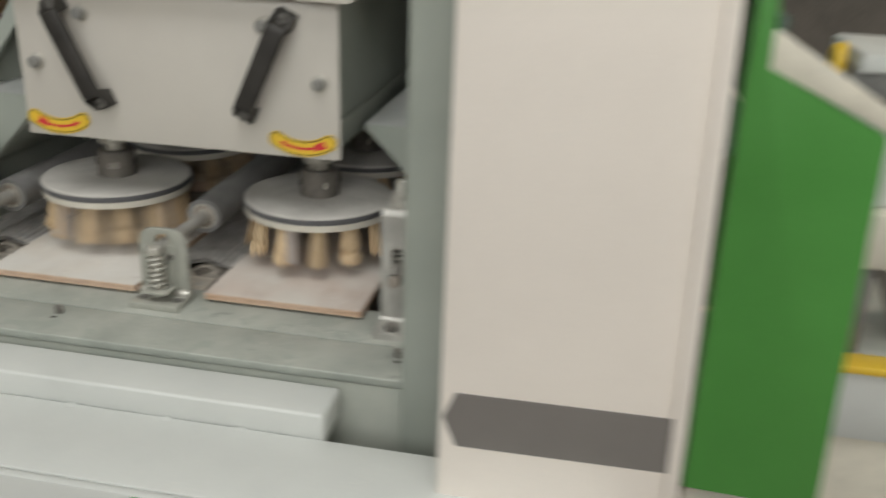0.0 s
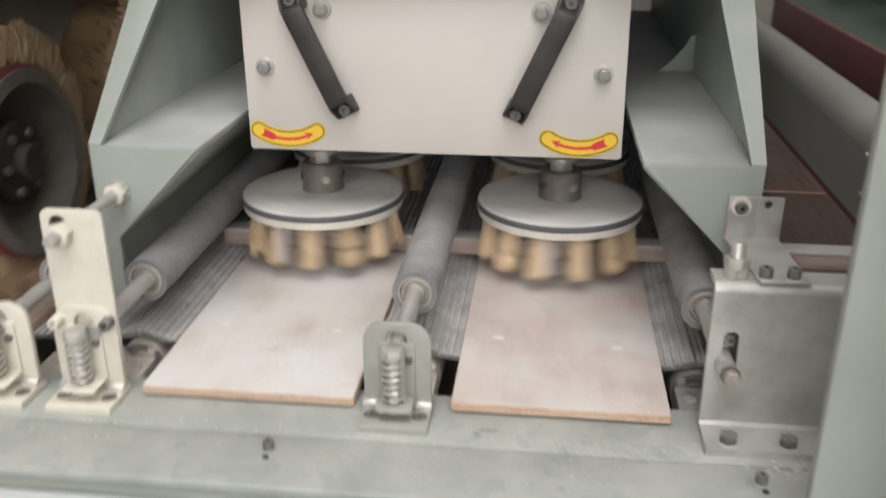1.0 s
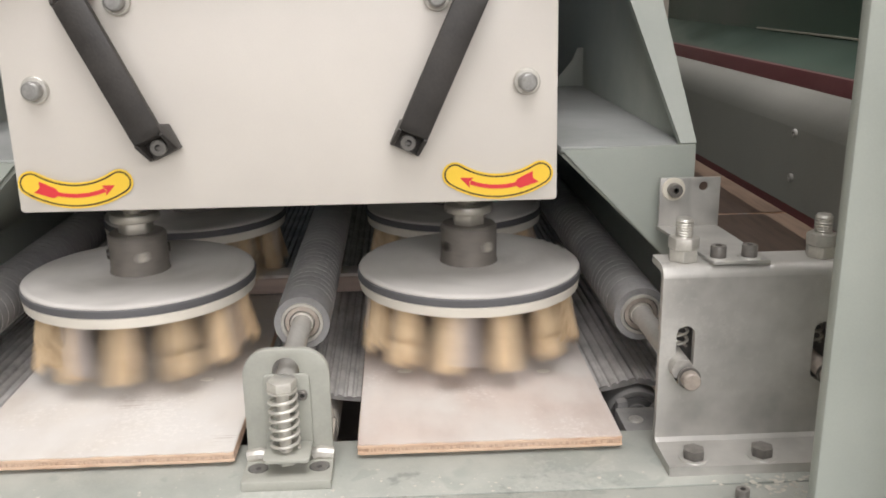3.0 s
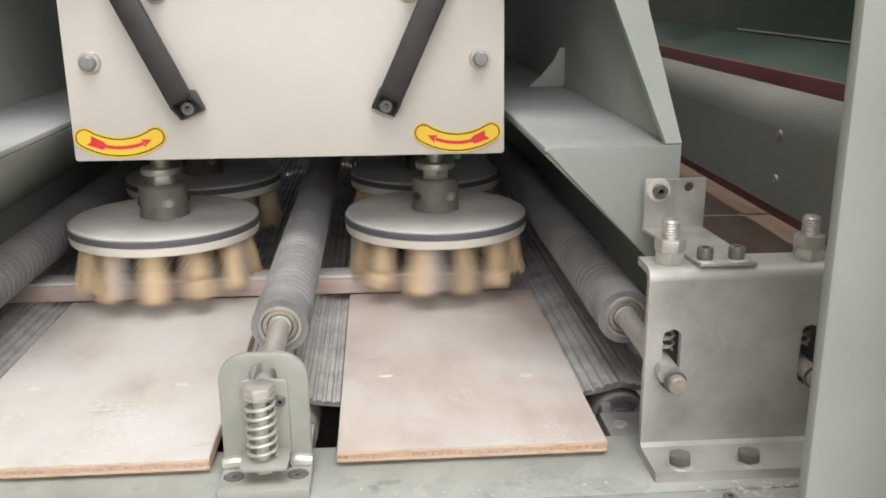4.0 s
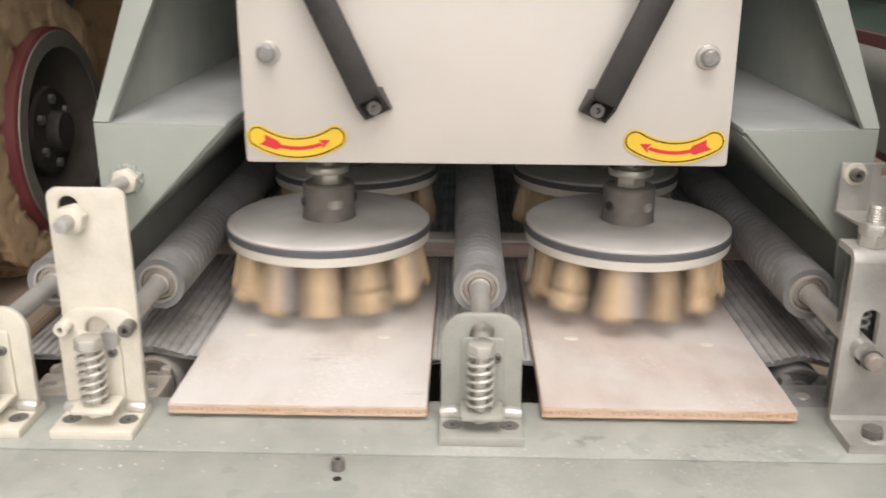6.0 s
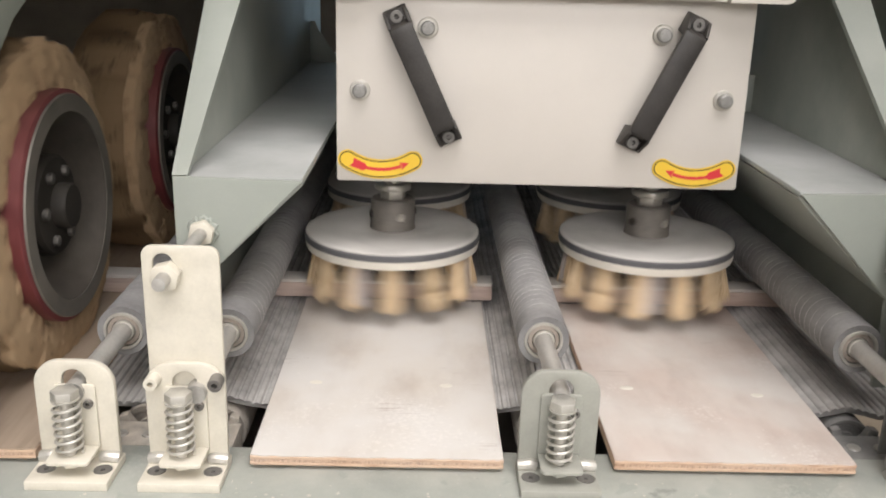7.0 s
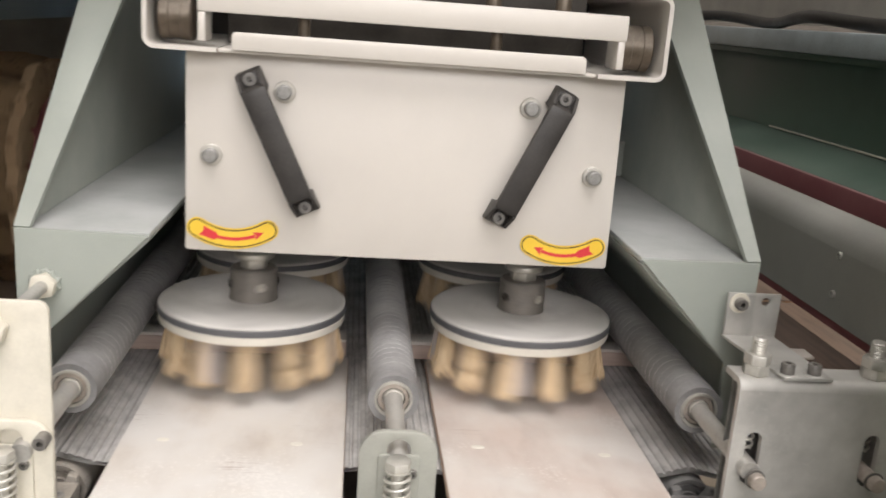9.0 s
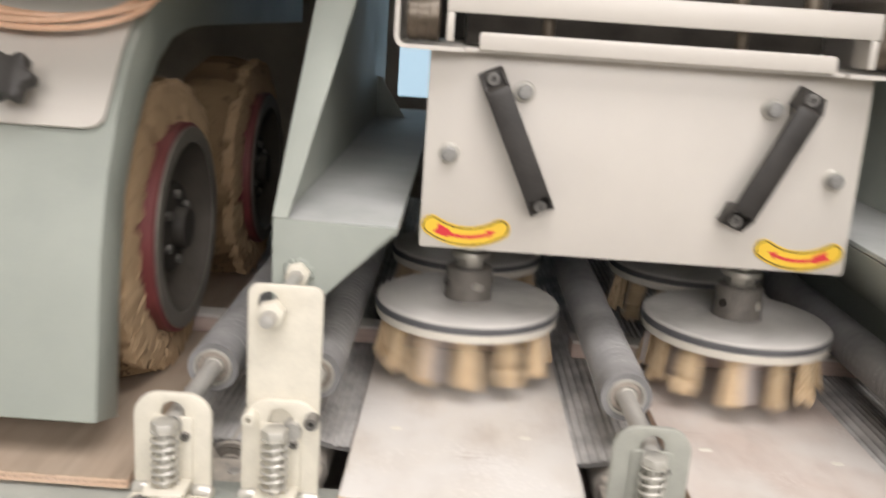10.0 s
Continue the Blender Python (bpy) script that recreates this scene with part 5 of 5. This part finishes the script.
def front_guard():
    t = thing("front_guard", "white painted sheet guard below the frame rail", "guard")
    part("guard_box", box(-0.95, 0.287, -0.190, -0.1265, -0.062, -0.0235, 0.004, 3), COVER, t)
    part("guard_deck", box(-0.95, 0.62, -0.3175, -0.1905, -0.063, -0.0535, 0.003), COVER, t)
    part("guard_front", box(-0.95, 0.62, -0.330, -0.318, -0.62, -0.0545, 0.003), COVER, t)
    part("green_stripe", prism([(0.200, -0.168), (0.62, -0.168), (0.62, -0.0562), (0.132, -0.0562)], 0.0012, "y", -0.3313, 0), GREEN, t, "bright green painted stripe")
    for x in (-0.02, 0.10, 0.19):
        part("weld_spot", lathe([(0, 0.0018), (0.004, 0.0012), (0.006, 0)], 12), COVER, t, "", at(x, -0.1945, -0.0536))
    return t


front_guard()


def white_door():
    t = thing("cover_door", "white machine cover door with a grey stripe and a green edge panel", "door")
    y = -0.254
    part("door_panel", prism([(0.428, -0.075), (0.664, -0.075), (0.650, 0.45), (0.620, 1.2), (0.428, 1.2)], 0.02, "y", y, 0.003), DOOR, t)
    part("grey_stripe", prism([(0.432, 0.040), (0.444, 0.068), (0.654, 0.071), (0.654, 0.011), (0.446, 0.008)], 0.0012, "y", y - 0.0013, 0), GREY_BAND, t, "plain grey stripe with a pointed end")
    part("edge_fold", prism([(0.652, -0.02), (0.665, -0.02), (0.655, 0.45), (0.626, 1.2), (0.613, 1.2), (0.642, 0.45)], 0.0095, "y", y - 0.010, 0.0025), DOOR, t)
    part("green_panel", prism([(0.6665, 0.006), (0.788, 0.001), (0.779, 0.355), (0.681, 0.402), (0.674, 0.90), (0.648, 0.90), (0.664, 0.45)], 0.018, "y", y - 0.012, 0.0015), GREEN, t, "bright green edge panel with a cut corner")
    part("pale_edge", prism([(0.678, 0.403), (0.781, 0.357), (0.785, 0.372), (0.676, 0.436)], 0.02, "y", y - 0.010, 0.001), CREAM, t, "pale chamfered edge")
    part("lower_panel", box(0.670, 0.80, y, y + 0.02, -0.62, -0.014, 0.003), DOOR, t)
    return t


white_door()


def neighbour_conveyor():
    """Roller conveyor frame of the next machine, seen past the door."""
    t = thing("roller_conveyor", "white and grey conveyor frame with a yellow strip", "conveyor")
    part("lower_panel", box(0.88, 2.2, 0.27, 0.30, -0.80, -0.235, 0.006), CREAM, t)
    part("side_panel", box(0.88, 2.2, 0.26, 0.30, -0.234, -0.120, 0.006), COVER, t)
    part("yellow_strip", box(0.88, 2.2, 0.252, 0.30, -0.119, -0.106, 0.003), YELLOW, t, "yellow painted strip")
    part("deck", box(0.88, 2.2, 0.301, 0.62, -0.125, -0.106, 0.004), PAINT, t)
    part("top_rail", box(0.90, 2.2, 0.28, 0.34, 0.036, 0.12, 0.005), CREAM, t)
    part("brace", box(0.945, 0.965, 0.30, 0.33, -0.106, 0.035, 0.002), DARK_STEEL, t)
    part("brace", prism([(0.97, 0.035), (1.00, 0.035), (1.06, -0.105), (1.03, -0.105)], 0.02, "y", 0.35, 0.002), DARK_STEEL, t)
    part("sloped_cover", prism([(0.835, 0.288), (0.88, 0.290), (1.00, 0.21), (1.00, 0.1205), (0.905, 0.1205), (0.905, 0.20)], 0.20, "y", 0.31, 0.004), COVER, t)
    part("cover_slot", prism([(0.89, 0.270), (0.90, 0.272), (0.965, 0.222), (0.96, 0.215)], 0.002, "y", 0.3075, 0), DARK_STEEL, t, "dark slot in the cover")
    part("leg", box(1.6, 1.66, 0.31, 0.37, -0.85, -0.126, 0.003), DARK_STEEL, t)
    return t


neighbour_conveyor()


def control_box():
    t = thing("control_box", "grey box with a white top and a yellow-orange end cap", "control box", pose(0.04, 0, -0.045))
    part("box_body", box(0.868, 1.30, 0.42, 0.60, 0.300, 0.338, 0.004), DARK_STEEL, t)
    part("box_top", box(0.872, 1.30, 0.40, 0.62, 0.3385, 0.366, 0.005), COVER, t)
    part("end_cap", lathe([(0, -0.006), (0.026, -0.006), (0.030, 0.0), (0.030, 0.012), (0, 0.012)], 24, "x"), YELLOW, t, "yellow-orange end cap", at(0.856, 0.50, 0.338))
    part("stand", box(1.2, 1.26, 0.47, 0.55, -0.85, 0.2995, 0.004), DARK_STEEL, t)
    return t


control_box()


# ---- movement ----
def slide(t):
    """Crank-driven stroke of the brush head."""
    a = 2 * math.pi * t / 2.722
    return 0.1820 - 0.1192 * math.cos(a) + 0.0118 * math.sin(a) + 0.0143 * math.cos(2 * a) - 0.0030 * math.sin(2 * a)


def motions():
    times = [0.1 * k for k in range(-2, 103)]
    walk(HEAD, [(t, pose(0, slide(t), 0)) for t in times])
    walk(UNIT, [(t, pose(-0.500, 0.520 - slide(t), 0)) for t in times])
    # the battens are dragged aside by the brushes, stroke by stroke
    dragged = ([(0, 0.315), (1.2, 0.315), (1.6, 0.30), (3.7, 0.262), (3.9, 0.25), (4.1, 0.226), (4.2, 0.15), (4.4, 0.05), (6.7, -0.02), (7.1, -0.035), (10, -0.05)],
               [(0, 0.345), (4.0, 0.345), (4.2, 0.33), (4.5, 0.20), (6.7, 0.01), (7.1, 0.0), (10, -0.02)])
    for batten, ends in zip(BATTENS, dragged):
        walk(batten, [(t, pose(x, 0, 0)) for t, x in ends])
    for k, d in enumerate(DISCS):
        s = 1 if k % 2 == 0 else -1
        x, y, _ = d.matrix_basis.translation
        start = (2, 16, 15, 3)[k]
        walk(d, [(q / 15, pose(x, y, 0, 0, 0, start + s * 60 * q)) for q in range(-2, 154)])
    for k, w in enumerate(WHEELS):
        x, y, z = w.matrix_basis.translation
        walk(w, [(q / 15, pose(x, y, z, -18 * q, 0, 0)) for q in range(-2, 154)])


motions()
